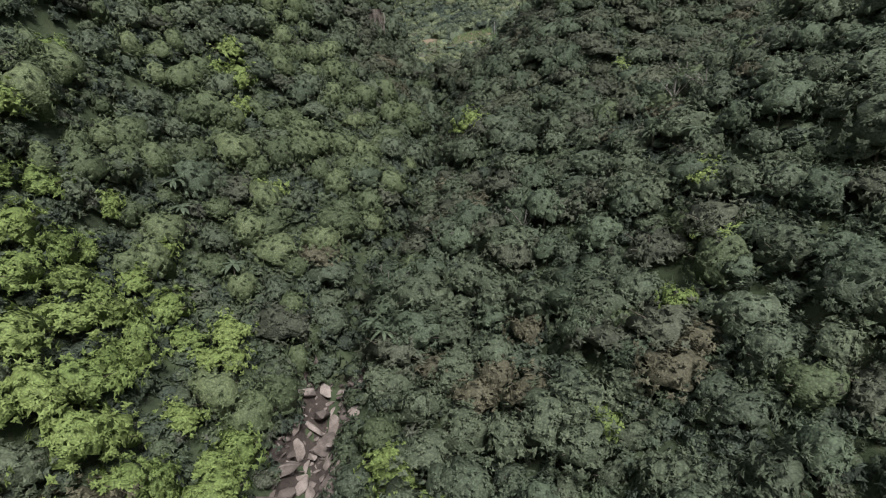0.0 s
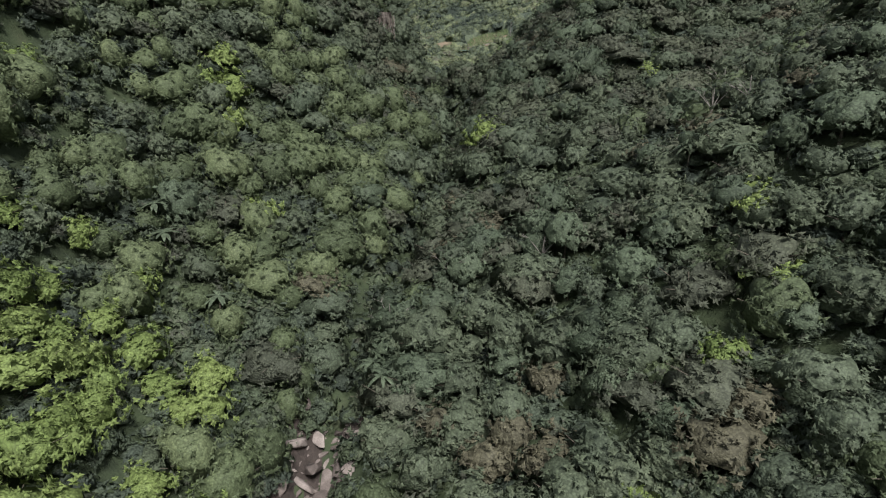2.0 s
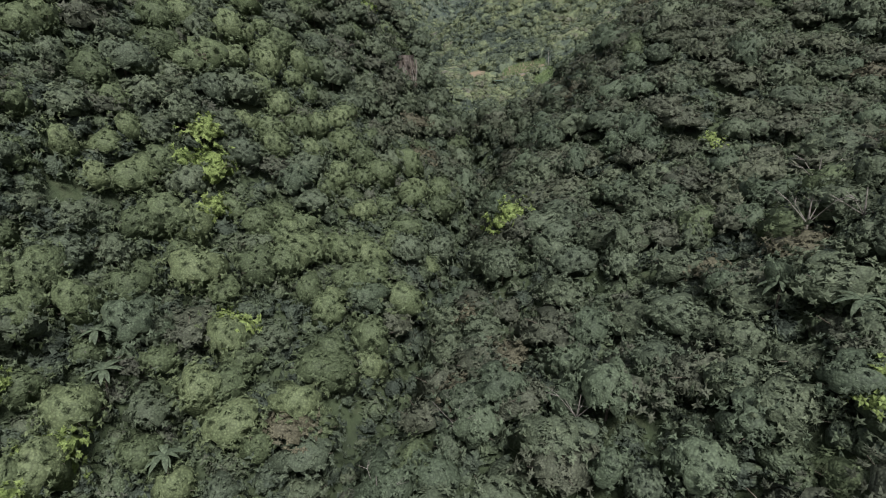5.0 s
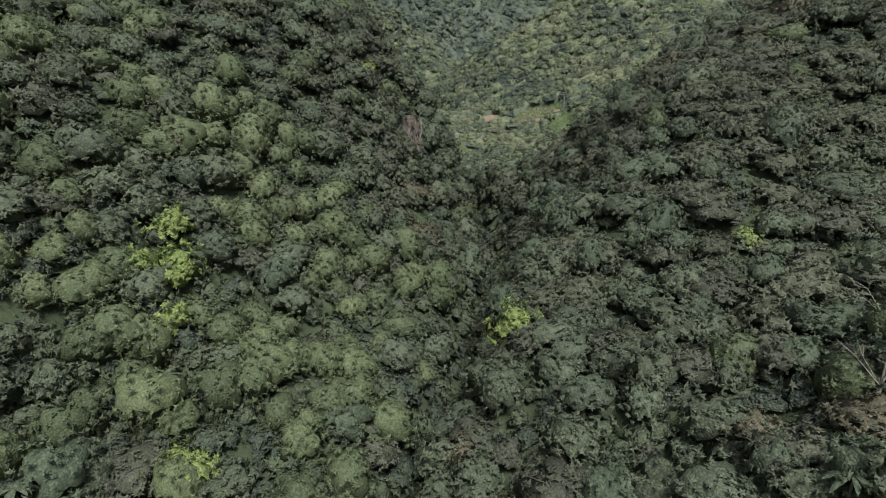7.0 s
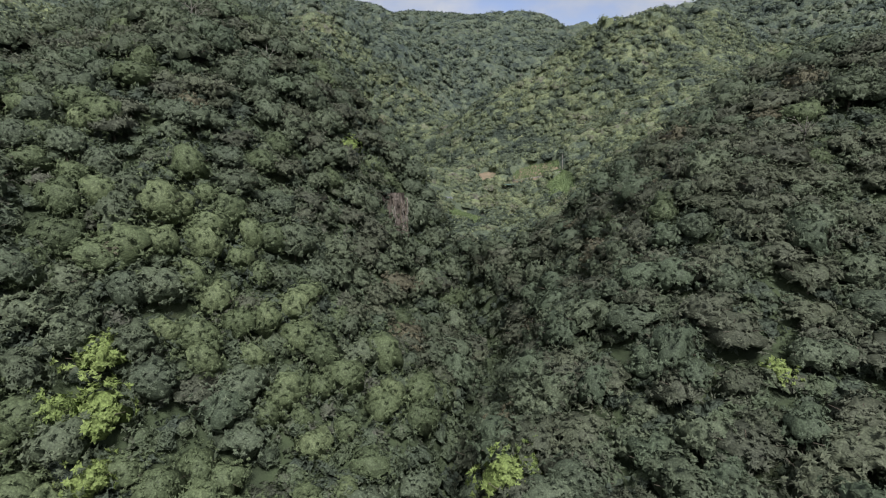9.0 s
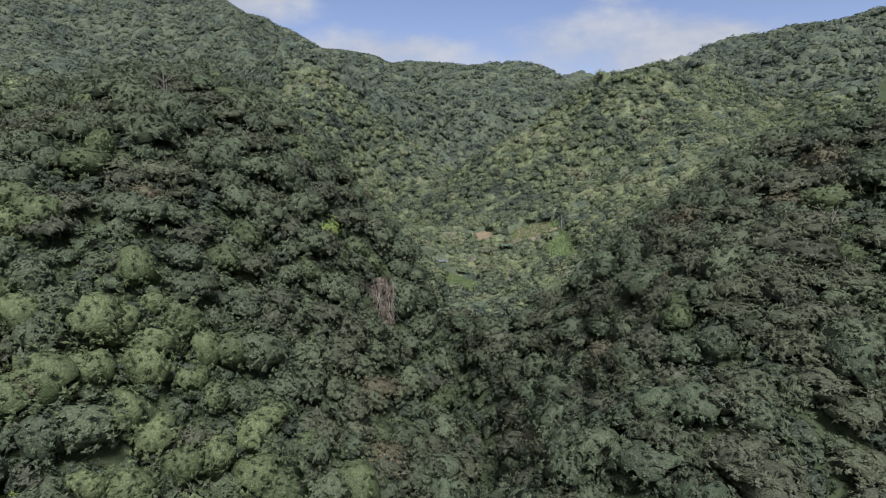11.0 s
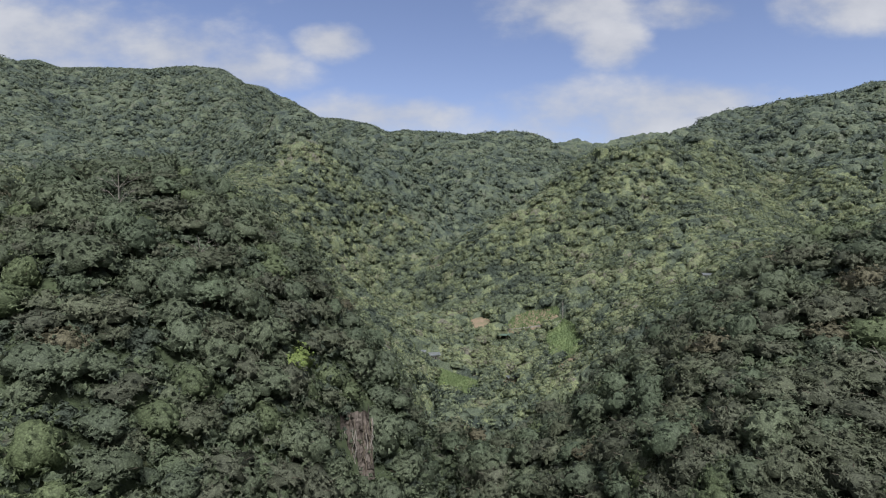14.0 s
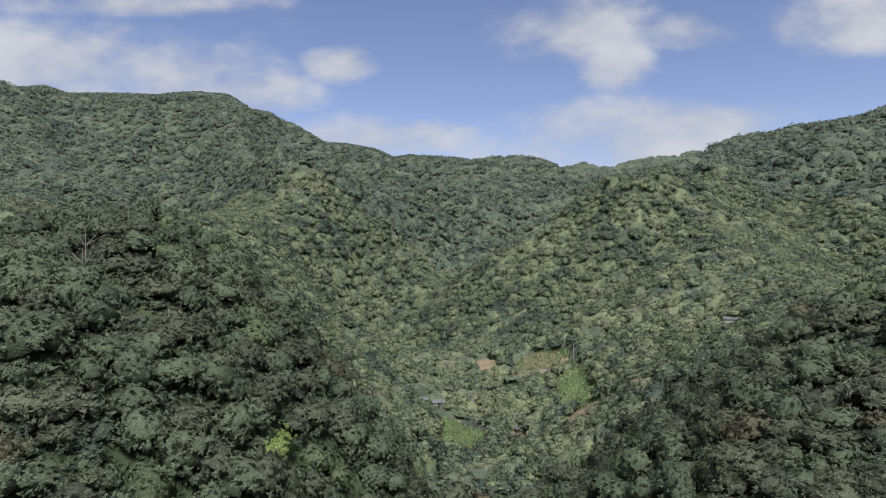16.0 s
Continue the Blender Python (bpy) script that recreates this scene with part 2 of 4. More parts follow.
WHITEWASH = mottled("whitewashed_wall", [(0.3, (0.24, 0.24, 0.23)), (0.7, (0.40, 0.40, 0.385))], 0.8, 5.0, 0.85, 0.01)
SHEET = mottled("grey_sheet_metal", [(0.3, (0.080, 0.096, 0.100)), (0.7, (0.176, 0.192, 0.200))], 0.6, 5.0, 0.5, 0.01)
DARK = mottled("dark_opening", [(0.3, (0.02, 0.02, 0.02)), (0.7, (0.05, 0.05, 0.05))], 1.0, 5.0)


# ---- the lie of the land ----
# ground heights on three nested nets of control points, finest near the stream
NEAR = [
    [112, 64, 23, -6, -21, -12, 6, 30, 64, 101],
    [131, 97, 58, 18, -3, 27, 35, 59, 86, 109],
    [146, 130, 99, 26, -1, 18, 50, 96, 109, 115],
    [148, 152, 134, 9, 32, 31, 72, 114, 113, 117],
    [139, 141, 129, 71, 35, 59, 53, 64, 97, 126],
    [128, 122, 118, 120, 55, 56, 109, 91, 105, 131],
    [129, 124, 138, 144, 96, 16, 113, 113, 136, 140],
    [152, 148, 163, 158, 135, 65, 94, 136, 152, 147],
    [190, 172, 173, 151, 81, 40, 75, 106, 129, 143],
    [241, 205, 167, 113, 50, 25, 46, 73, 102, 133],
]
MID = [
    [196, 189, 184, 177, 164, 153, 168, 166, 156, 137, 112],
    [187, 177, 164, 155, 111, 61, 139, 146, 127, 101, 64],
    [181, 168, 149, 141, 106, 30, 88, 130, 111, 68, 22],
    [188, 176, 178, 191, 79, 126, 130, 176, 139, 57, 12],
    [215, 202, 193, 218, 76, 143, 249, 256, 215, 115, 77],
    [261, 259, 244, 252, 224, 165, 160, 191, 256, 247, 225],
    [316, 317, 311, 276, 238, 164, 83, 97, 238, 341, 384],
    [378, 352, 322, 272, 213, 138, 49, 45, 187, 355, 499],
    [445, 389, 330, 260, 178, 95, 33, 44, 158, 353, 579],
]
FAR = [
    [310, 246, 180, 113, 50, 16, 46, 132, 226, 313, 396],
    [370, 312, 257, 208, 159, 108, 123, 215, 285, 341, 395],
    [432, 377, 327, 286, 244, 179, 161, 249, 326, 367, 398],
    [493, 441, 389, 334, 262, 149, 49, 169, 342, 390, 406],
    [546, 501, 445, 366, 254, 128, 95, 319, 429, 426, 427],
    [588, 550, 503, 421, 300, 212, 218, 345, 441, 452, 476],
    [621, 590, 565, 518, 527, 438, 329, 150, 302, 440, 532],
    [662, 631, 622, 548, 570, 256, 195, 316, 373, 470, 561],
    [718, 685, 635, 507, 364, 195, 327, 515, 540, 548, 573],
]
BACK_CREST = [(-1257, 1650, 625), (-1126, 1650, 631), (-1041, 1620, 599), (-848, 1500, 561), (-693, 1430, 534), (-574, 1400, 533), (-504, 1390, 520), (-449, 1370, 482), (-386, 1350, 467), (-310, 1320, 419), (-265, 1300, 390), (-212, 1280, 382), (-150, 1255, 366), (-112, 1230, 344), (-76, 1200, 343), (-10, 1150, 330), (43, 1130, 321), (70, 1120, 324), (127, 1110, 324), (160, 1110, 319), (193, 1130, 306), (228, 1110, 282), (248, 1080, 258)]
DARK_CREST = [(202, 1400, 345), (252, 1400, 355), (294, 1400, 362), (327, 1400, 352), (355, 1380, 350), (397, 1380, 362), (454, 1380, 371), (491, 1370, 368), (516, 1370, 381), (552, 1370, 376), (610, 1370, 386)]
RIGHT_CREST = [(145, 620, 202), (166, 640, 215), (190, 660, 225), (227, 700, 241), (283, 760, 258), (312, 800, 271), (336, 830, 288), (378, 850, 301), (426, 870, 308), (451, 880, 318), (527, 900, 329), (570, 920, 341), (612, 940, 357)]

LEFT_SPUR = [(22, 629, 107), (-9, 629, 121), (-40, 635, 140), (-69, 648, 161), (-102, 673, 186), (-144, 722, 211), (-195, 782, 242), (-260, 860, 280), (-330, 1000, 350), (-400, 1200, 420), (-449, 1370, 480)]
RIGHT_SPUR = [(25, 556, 111), (38, 565, 125), (62, 581, 143), (90, 597, 162), (118, 613, 177), (146, 626, 192)]
STREAM = [(-20, 40, -4), (-15, 75, 2), (-13, 94, 5), (-11, 108, 10), (-6, 122, 20), (2, 140, 29), (9, 157, 33), (16, 185, 43), (27, 225, 47), (30, 250, 49), (22, 282, 56), (14, 330, 60), (14, 380, 64)]

EYE = (26, 140, 152)
SKYLINE = BACK_CREST + RIGHT_CREST
SKY_BEARING = [(p[0] - EYE[0]) / (p[1] - EYE[1]) for p in SKYLINE]
SKY_Y, SKY_Z = [p[1] for p in SKYLINE], [p[2] for p in SKYLINE]


def spline(u):
    return np.stack([(1 - u) ** 3, 3 * u ** 3 - 6 * u ** 2 + 4, -3 * u ** 3 + 3 * u ** 2 + 3 * u + 1, u ** 3], -1) / 6


def net(table, x0, dx, y0, dy, x, y):
    table = np.array(table, float)
    ny, nx = table.shape
    a, b = np.clip((x - x0) / dx, 0, nx - 3 - 1e-6), np.clip((y - y0) / dy, 0, ny - 3 - 1e-6)
    i, j = a.astype(int), b.astype(int)
    wx, wy = spline(a - i), spline(b - j)
    z = np.zeros_like(a)
    for m in range(4):
        for n in range(4):
            z += wx[..., m] * wy[..., n] * table[j + n, i + m]
    return z


def step(v):
    v = np.clip(v, 0, 1)
    return v * v * (3 - 2 * v)


def to_line(line, x, y):
    """Distance to a line on the plan, and the line's height there."""
    best, height = np.full(np.shape(x), 1e9), np.zeros(np.shape(x))
    for (ax, ay, az), (bx, by, bz) in zip(line, line[1:]):
        lx, ly = bx - ax, by - ay
        s = np.clip(((x - ax) * lx + (y - ay) * ly) / (lx * lx + ly * ly), 0, 1)
        d = np.hypot(x - ax - s * lx, y - ay - s * ly)
        height = np.where(d < best, az + s * (bz - az), height)
        best = np.minimum(best, d)
    return best, height


def wave(x, y, seed):
    """Gentle unevenness of the land."""
    s = seed * 1.7
    return (np.sin(x / 17.3 + s + 1.3 * np.sin(y / 29 + s)) + np.sin(y / 13.7 - s + 1.1 * np.sin(x / 23 - s)) + 0.6 * np.sin((x + y) / 7.9 + s)) / 2.6


def ground(x, y):
    x, y = np.asarray(x, float), np.asarray(y, float)
    wn = step((x + 150) / 60) * step((190 - x) / 60) * step((400 - y) / 70)
    wm = step((x + 260) / 90) * step((340 - x) / 90) * step((900 - y) / 130) * step((y - 260) / 60)
    z = net(FAR, -1500, 330, 0, 230, x, y)
    z = wm * net(MID, -260, 75, 330, 95, x, y) + (1 - wm) * z
    z = wn * net(NEAR, -130, 40, 30, 44, x, y) + (1 - wn) * z
    far = step((y - 420) / 300)
    z = z + wave(x / 3.2, y / 3.2, 1) * 12 * far + wave(x, y, 2) * (0.8 + 3 * far)
    # ribs and gullies that run down the valley's sides
    round_head, away = np.arctan2(x - 20, y - 470), np.hypot(x - 20, y - 470)
    rib = np.abs(np.sin(round_head * 8.5 + 0.9 * wave(x / 4, y / 4, 5) + 0.0012 * away)) - 0.6
    z = z + rib * np.clip((away - 110) * 0.10, 0, 20) * step((y - 480) / 120)
    for line, slope in ((BACK_CREST, 0.62), (DARK_CREST, 0.6), (RIGHT_CREST, 0.85), (LEFT_SPUR, 0.85), (RIGHT_SPUR, 0.85)):
        d, h = to_line(line, x, y)
        crest = h - slope * np.sqrt(d * d + 64) + slope * 8
        k = 14.0
        z = np.where(abs(crest - z) < k, np.maximum(crest, z) + (k - abs(crest - z)) ** 2 / (4 * k), np.maximum(crest, z))
    for line in (LEFT_SPUR, RIGHT_SPUR):
        d, h = to_line(line, x, y)
        z = z + step((y - 470) / 60) * (9 * np.exp(-(d / 30) ** 2) - 18 * np.exp(-((d - 85) / 40) ** 2))
    z = z - 11 * np.exp(-((x + 1) / 10) ** 2 - ((y - 267) / 11) ** 2)
    # nothing on this side stands over the skyline of the ridges
    bearing = (x - EYE[0]) / np.maximum(y - EYE[1], 1)
    yc, zc = np.interp(bearing, SKY_BEARING, SKY_Y), np.interp(bearing, SKY_BEARING, SKY_Z)
    share = (y - EYE[1]) / (yc - EYE[1])
    cap = np.where(share < 1, EYE[2] + (zc - EYE[2]) * share - 26 * np.clip(1 - share, 0, 0.4), zc + 2 - 0.25 * (share - 1) * yc)
    behind = (share > 1) & (bearing > 0.165) & (bearing < 0.52)
    z = np.where((share > 0.55) & ~behind, np.minimum(z, cap), z)
    d, h = to_line(STREAM, x, y)
    near = np.exp(-(d / 7.0) ** 2)
    z = z * (1 - near) + np.minimum(z, h - 7 * step((y - 112) / 12) * step((330 - y) / 40)) * near
    # beyond the ridges the land falls away to the plain
    return z * (1 - step((np.hypot(x, y - 500) - 1750) / 1500)) + 20 * step((np.hypot(x, y - 500) - 1750) / 1500)


def lie(x, y):
    """The unit normal of the ground, smoothed over a few metres."""
    e = 4.0
    n = np.stack([(ground(x - e, y) - ground(x + e, y)) / (2 * e), (ground(x, y - e) - ground(x, y + e)) / (2 * e), np.ones(np.shape(x))], -1)
    return n / np.linalg.norm(n, axis=-1, keepdims=True)


def mesh_from(name, verts, faces, material=None, smooth=True, normals=None):
    me = bpy.data.meshes.new(name)
    verts, faces = np.asarray(verts, np.float32), np.asarray(faces, np.int32)
    k = faces.shape[1]
    me.vertices.add(len(verts))
    me.vertices.foreach_set("co", verts.ravel())
    me.loops.add(faces.size)
    me.loops.foreach_set("vertex_index", faces.ravel())
    me.polygons.add(len(faces))
    me.polygons.foreach_set("loop_start", np.arange(len(faces), dtype=np.int32) * k)
    me.polygons.foreach_set("use_smooth", np.broadcast_to(np.asarray(smooth, bool), len(faces)).copy())
    me.update(calc_edges=True)
    me.validate()
    if normals is not None:
        me.normals_split_custom_set_from_vertices(np.asarray(normals, np.float32))
    if material:
        me.materials.append(material)
    return me


def build_ground():
    def lines(a, b, fine, reach, n):
        mid = np.arange(a, b, fine)
        out = np.geomspace(fine, reach, n).cumsum()
        out = out / out[-1] * reach
        return np.r_[a - out[::-1], mid, b + out - fine + fine]
    xs, ys = lines(-260, 340, 4.4, 4200, 55), lines(20, 700, 4.4, 3900, 60)
    gx, gy = np.meshgrid(xs, ys)
    v = np.stack([gx, gy, ground(gx, gy)], -1).reshape(-1, 3)
    nx, ny = len(xs), len(ys)
    i = (np.arange(ny - 1)[:, None] * nx + np.arange(nx - 1)).ravel()
    ob = new("ground", mesh_from("ground", v, np.stack([i, i + 1, i + nx + 1, i + nx], -1), SOIL))
    return tagged(ob, "dark leaf-littered soil of the steep wooded valley", "ground", kind="structure")


build_ground()


# ---- tree shapes ----
rng = np.random.default_rng(7)


def ball(levels):
    bm = bmesh.new()
    bmesh.ops.create_icosphere(bm, subdivisions=levels, radius=1)
    v = np.array([p.co[:] for p in bm.verts])
    f = np.array([[p.index for p in q.verts] for q in bm.faces])
    bm.free()
    return v, f


BALLS = {k: ball(k) for k in (2, 3)}


def unit(v):
    return v / np.maximum(np.linalg.norm(v, axis=-1, keepdims=True), 1e-9)


def swell(d, count, width, r):
    """Rounded swellings spread over a ball: 1 on top of each, 0 in the clefts between them."""
    i = np.arange(count) + 0.5
    z, turn = 1 - 2 * i / count, i * 2.39996 + r.uniform(0, 6.28)
    c = unit(np.stack([np.sqrt(1 - z * z) * np.cos(turn), np.sqrt(1 - z * z) * np.sin(turn), z], -1) + r.normal(size=(count, 3)) * 0.9 / math.sqrt(count))
    w = width * 3.5 / math.sqrt(count) * r.uniform(0.7, 1.25, count)
    near = np.arccos(np.clip(d @ c.T, -1, 1)) / w
    return np.sqrt(np.clip(1 - near ** 2, 0, 1)).max(1)


def crown_shape(seed, level, lobes, puffs, flat, low, lobe_depth=0.42, puff_depth=0.30):
    """A leafy crown about one unit in radius round its middle: a few large lobes, and on them many rounded tufts with clefts between."""
    r = np.random.default_rng(seed)
    v, f = BALLS[level]
    size = 1 - lobe_depth * (1 - swell(v, lobes, 0.52, r)) - puff_depth * (1 - swell(v, puffs, 0.46, r))
    size = (size + 0.08) * (1 + 0.14 * (v @ unit(r.normal(size=3) * (1, 1, 0.4)))) * r.uniform(0.93, 1.07, len(v))
    keep = v[f][:, :, 2].max(1) > low
    return v * size[:, None] * (1, 1, flat), f[keep]


def rosettes(seed, count, blades, long, wide, lobes, flat, low, lobe_depth, droop):
    """The leaves of a crown one unit in radius: tufts spread over it, each a rosette of pointed sprays that lie outwards. Returns corners and soft normals."""
    r = np.random.default_rng(seed + 5000)
    i = np.arange(count) + 0.5
    z, turn = 1 - (1 - low) * i / count, i * 2.39996 + r.uniform(0, 6.28)
    d = unit(np.stack([np.sqrt(np.clip(1 - z * z, 0, 1)) * np.cos(turn), np.sqrt(np.clip(1 - z * z, 0, 1)) * np.sin(turn), z], -1) + r.normal(size=(count, 3)) * 0.7 / math.sqrt(count))
    size = 1 - lobe_depth * (1 - swell(d, lobes, 0.52, np.random.default_rng(seed)))
    size = size * (1 + 0.12 * (d @ unit(r.normal(size=3) * (1, 1, 0.4)))) * r.uniform(0.78, 1.10, count)
    centre = (d * size[:, None] * (1, 1, flat)).repeat(blades, 0)
    out = unit(unit(d * (1, 1, 1 / flat)) + (0, 0, 0.35)).repeat(blades, 0)
    n = count * blades
    flatwise = r.normal(size=(n, 3))
    flatwise = unit(flatwise - out * (flatwise * out).sum(1, keepdims=True))
    along = unit(flatwise + out * r.uniform(-0.15, 0.75, (n, 1)) + (0, 0, -droop))
    side = unit(np.cross(along, out + r.normal(size=(n, 3)) * 0.35))
    s = long * r.uniform(0.6, 1.3, (n, 1))
    at = centre + out * s * r.uniform(-0.3, 0.35, (n, 1))
    v = np.stack([at + along * s * 0.12 - side * s * wide, at + along * s, at + along * s * 0.12 + side * s * wide], 1).reshape(-1, 3)
    face = unit(np.cross(v[1::3] - v[0::3], v[2::3] - v[0::3]))
    turned = (face * out).sum(1) < 0
    face = np.where(turned[:, None], -face, face)
    soft = unit(out * 0.34 + along * 0.42 + face * 0.55 + (0, 0, 0.25)).repeat(3, 0)
    corners = np.arange(n * 3).reshape(-1, 3)
    return v, np.where(turned[:, None], corners[:, ::-1], corners), soft


def leafy_crown(seed, level, count, blades, long, wide, lobes, flat, low, lobe_depth, droop=0.1):
    """Corners, faces and normals of a crown: a dense inside, and rosettes of leaves round it."""
    lobe_depth = lobe_depth * 1.2
    v, f = crown_shape(seed, level, lobes, 20, flat, low, lobe_depth, 0.14)
    core = v * 0.74
    v, g, soft = rosettes(seed, count, blades, long, wide, lobes, flat, low, lobe_depth, droop)
    used, back = np.unique(f, return_inverse=True)
    core, f = core[used], back.reshape(-1, 3)
    return np.concatenate([core, v]), np.concatenate([f, g + len(core)]), np.concatenate([unit(core / (1, 1, flat)), soft])


# tufts, length and width of the sprays, lobes, height to width, lowest part kept, depth of the clefts, droop
CROWNS = {
    "broadleaf": (66, 0.95, 0.30, 9, 0.80, -0.15, 0.40, 0.1), "vine": (70, 0.85, 0.24, 6, 0.90, -0.45, 0.28, 0.55), "climber": (74, 0.75, 0.26, 7, 0.84, -0.40, 0.30, 0.45),
    "spreading": (70, 0.95, 0.26, 11, 0.52, -0.15, 0.44, 0.0), "umbrella": (74, 1.00, 0.24, 12, 0.48, -0.15, 0.46, 0.0), "evergreen": (80, 0.75, 0.30, 10, 0.84, -0.15, 0.42, 0.1),
    "laurel": (84, 0.70, 0.30, 11, 0.78, -0.15, 0.36, 0.1), "flush": (72, 0.90, 0.30, 11, 0.72, -0.15, 0.44, 0.1), "shrub": (56, 0.65, 0.30, 8, 0.64, -0.10, 0.36, 0.1),
    "tan": (72, 0.80, 0.28, 10, 0.66, -0.10, 0.40, 0.1),
}


def crown_mesh(kind, seed, radius):
    tufts_here, long, wide, lobes, flat, low, depth, droop = CROWNS[kind]
    v, f, soft = leafy_crown(seed, 3, tufts_here, 13, 0.82 * long / radius, wide, lobes, flat, low, depth, droop)
    return mesh_from("crown", v * radius, f, LEAF[kind], True, soft)


def limb(verts, faces, a, b, ra, rb, sides=6):
    a, b = np.array(a, float), np.array(b, float)
    d = unit(b - a)
    s = unit(np.cross(d, (0.3, 0.9, 0.2)))
    w = np.cross(d, s)
    k = len(verts)
    for p, r in ((a, ra), (b, rb)):
        for i in range(sides):
            t = 2 * math.pi * i / sides
            verts.append(p + r * (math.cos(t) * s + math.sin(t) * w))
    for i in range(sides):
        j = (i + 1) % sides
        faces.append((k + i, k + j, k + sides + j, k + sides + i))


def trunk_mesh(seed, height, spread, material=BARK, twigs=0):
    """A tapered trunk with limbs that fan out into the crown."""
    r = random.Random(seed)
    v, f = [], []
    p, q = (0, 0, -1.0), (r.uniform(-0.3, 0.3), r.uniform(-0.3, 0.3), height * 0.55)
    limb(v, f, p, q, 0.24, 0.17, 5)
    top = (q[0] + r.uniform(-0.4, 0.4), q[1] + r.uniform(-0.4, 0.4), height)
    limb(v, f, q, top, 0.17, 0.07, 4)
    for i in range(5):
        a = i * 1.26 + r.uniform(-0.3, 0.3)
        e = (q[0] + spread * 0.7 * math.cos(a), q[1] + spread * 0.7 * math.sin(a), height * r.uniform(0.72, 0.98))
        limb(v, f, q, e, 0.11, 0.04, 3)
        for _ in range(twigs):
            b = a + r.uniform(-0.9, 0.9)
            limb(v, f, e, (e[0] + spread * 0.5 * math.cos(b), e[1] + spread * 0.5 * math.sin(b), e[2] + r.uniform(0.2, 1.4)), 0.045, 0.015, 4)
    return mesh_from("trunk", v, f, material)


KINDS = {
    # crown radius, height of the crown's base, label
    "broadleaf": (6.0, 1.9, "round-crowned green broadleaf tree on the wooded slope"),
    "climber": (5.5, 1.2, "tree wrapped in mid-green creepers on the slope"),
    "umbrella": (6.4, 2.0, "broad grey-olive umbrella-shaped tree on the slope"),
    "vine": (5.7, 1.2, "tree smothered in bright green climbers on the slope"),
    "spreading": (6.6, 1.9, "flat-topped olive-green spreading tree on the slope"),
    "evergreen": (6.1, 1.9, "dense dark blue-green evergreen tree in the gully forest"),
    "laurel": (5.7, 1.8, "glossy dark green laurel tree in the slope forest"),
    "flush": (5.4, 1.9, "tree with young yellow-green foliage, brightened to look sunlit"),
    "shrub": (4.6, 0.3, "low leafy green shrub between the trees"),
    "tan": (5.6, 1.9, "tree with dull tan-brown flowering crown"),
}
NAMES = {"climber": "creeper_wrapped_tree", "umbrella": "umbrella_tree", "broadleaf": "broadleaf_tree", "vine": "vine_draped_tree", "spreading": "spreading_tree", "evergreen": "evergreen_tree", "laurel": "laurel_tree", "flush": "bright_leaf_tree", "shrub": "shrub", "tan": "tan_crowned_tree"}
VARIANTS = {}


def tree(kind, x, y, z, size, turn, variant, slope):
    """One tree: an empty at its foot, with a trunk and a crown."""
    radius, base, label = KINDS[kind]
    key = (kind, variant)
    if key not in VARIANTS:
        seed = variant * 17 + sorted(KINDS).index(kind) * 101 + 3
        VARIANTS[key] = (trunk_mesh(seed, base + radius * 0.55, radius), crown_mesh(kind, seed, radius))
    trunk, crown = VARIANTS[key]
    foot = tagged(new(NAMES[kind]), label, "shrub" if kind == "shrub" else "tree", "%ss of the valley slopes" % NAMES[kind])
    foot.matrix_basis = pose(x, y, z, 0, 0, turn) @ Matrix.Diagonal((size * (0.80 + 0.42 * (turn * 7 % 1)), size * (0.80 + 0.42 * (turn * 13 % 1)), size * (0.85 + 0.3 * (turn * 19 % 1)), 1))
    t = new("trunk", trunk)
    t.parent = foot
    c = new("crown", crown)
    c.parent = foot
    # on a steep slope crowns lean out towards the light
    share = 0.8 if kind in ("vine", "climber", "shrub") else 0.5
    up = Vector(slope) * share + Vector((0, 0, 1 - share))
    up.rotate(Euler((0, 0, -radians(turn))))
    c.matrix_basis = Matrix.Translation((0, 0, base + radius * CROWNS[kind][4] * 0.45)) @ Vector((0, 0, 1)).rotation_difference(up).to_matrix().to_4x4()
    return foot


# ---- the woods near the stream, tree by tree ----
# open ground: centre and radii on the plan
CLEARINGS = [(23, 405, 18, 17), (83, 436, 10, 25), (83, 400, 13, 15), (38, 477, 9, 12), (70, 467, 18, 12), (50, 412, 6, 9), (51, 459, 6, 4), (8, 428, 9, 11),
             (154, 407, 8, 15), (-2.5, 264, 6, 6), (87, 456, 5, 9)]


def stream_gap(x, y):
    d, _ = to_line(STREAM, x, y)
    return d


def in_clearing(x, y):
    hit = np.zeros(np.shape(x), bool)
    for a, c, ra, rb in CLEARINGS:
        hit |= (x - a) ** 2 / ra ** 2 + (y - c) ** 2 / rb ** 2 < 0.92 + 0.35 * wave(x * 3, y * 3, 9)
    return hit


def near_band(x, y, margin=0.0):
    """The stretch of both slopes along the stream that is planted tree by tree."""
    return (x - 14 < 76 + 0.24 * y + margin) & (14 - x < 66 + 0.22 * y + margin) & (y < 352 + margin)


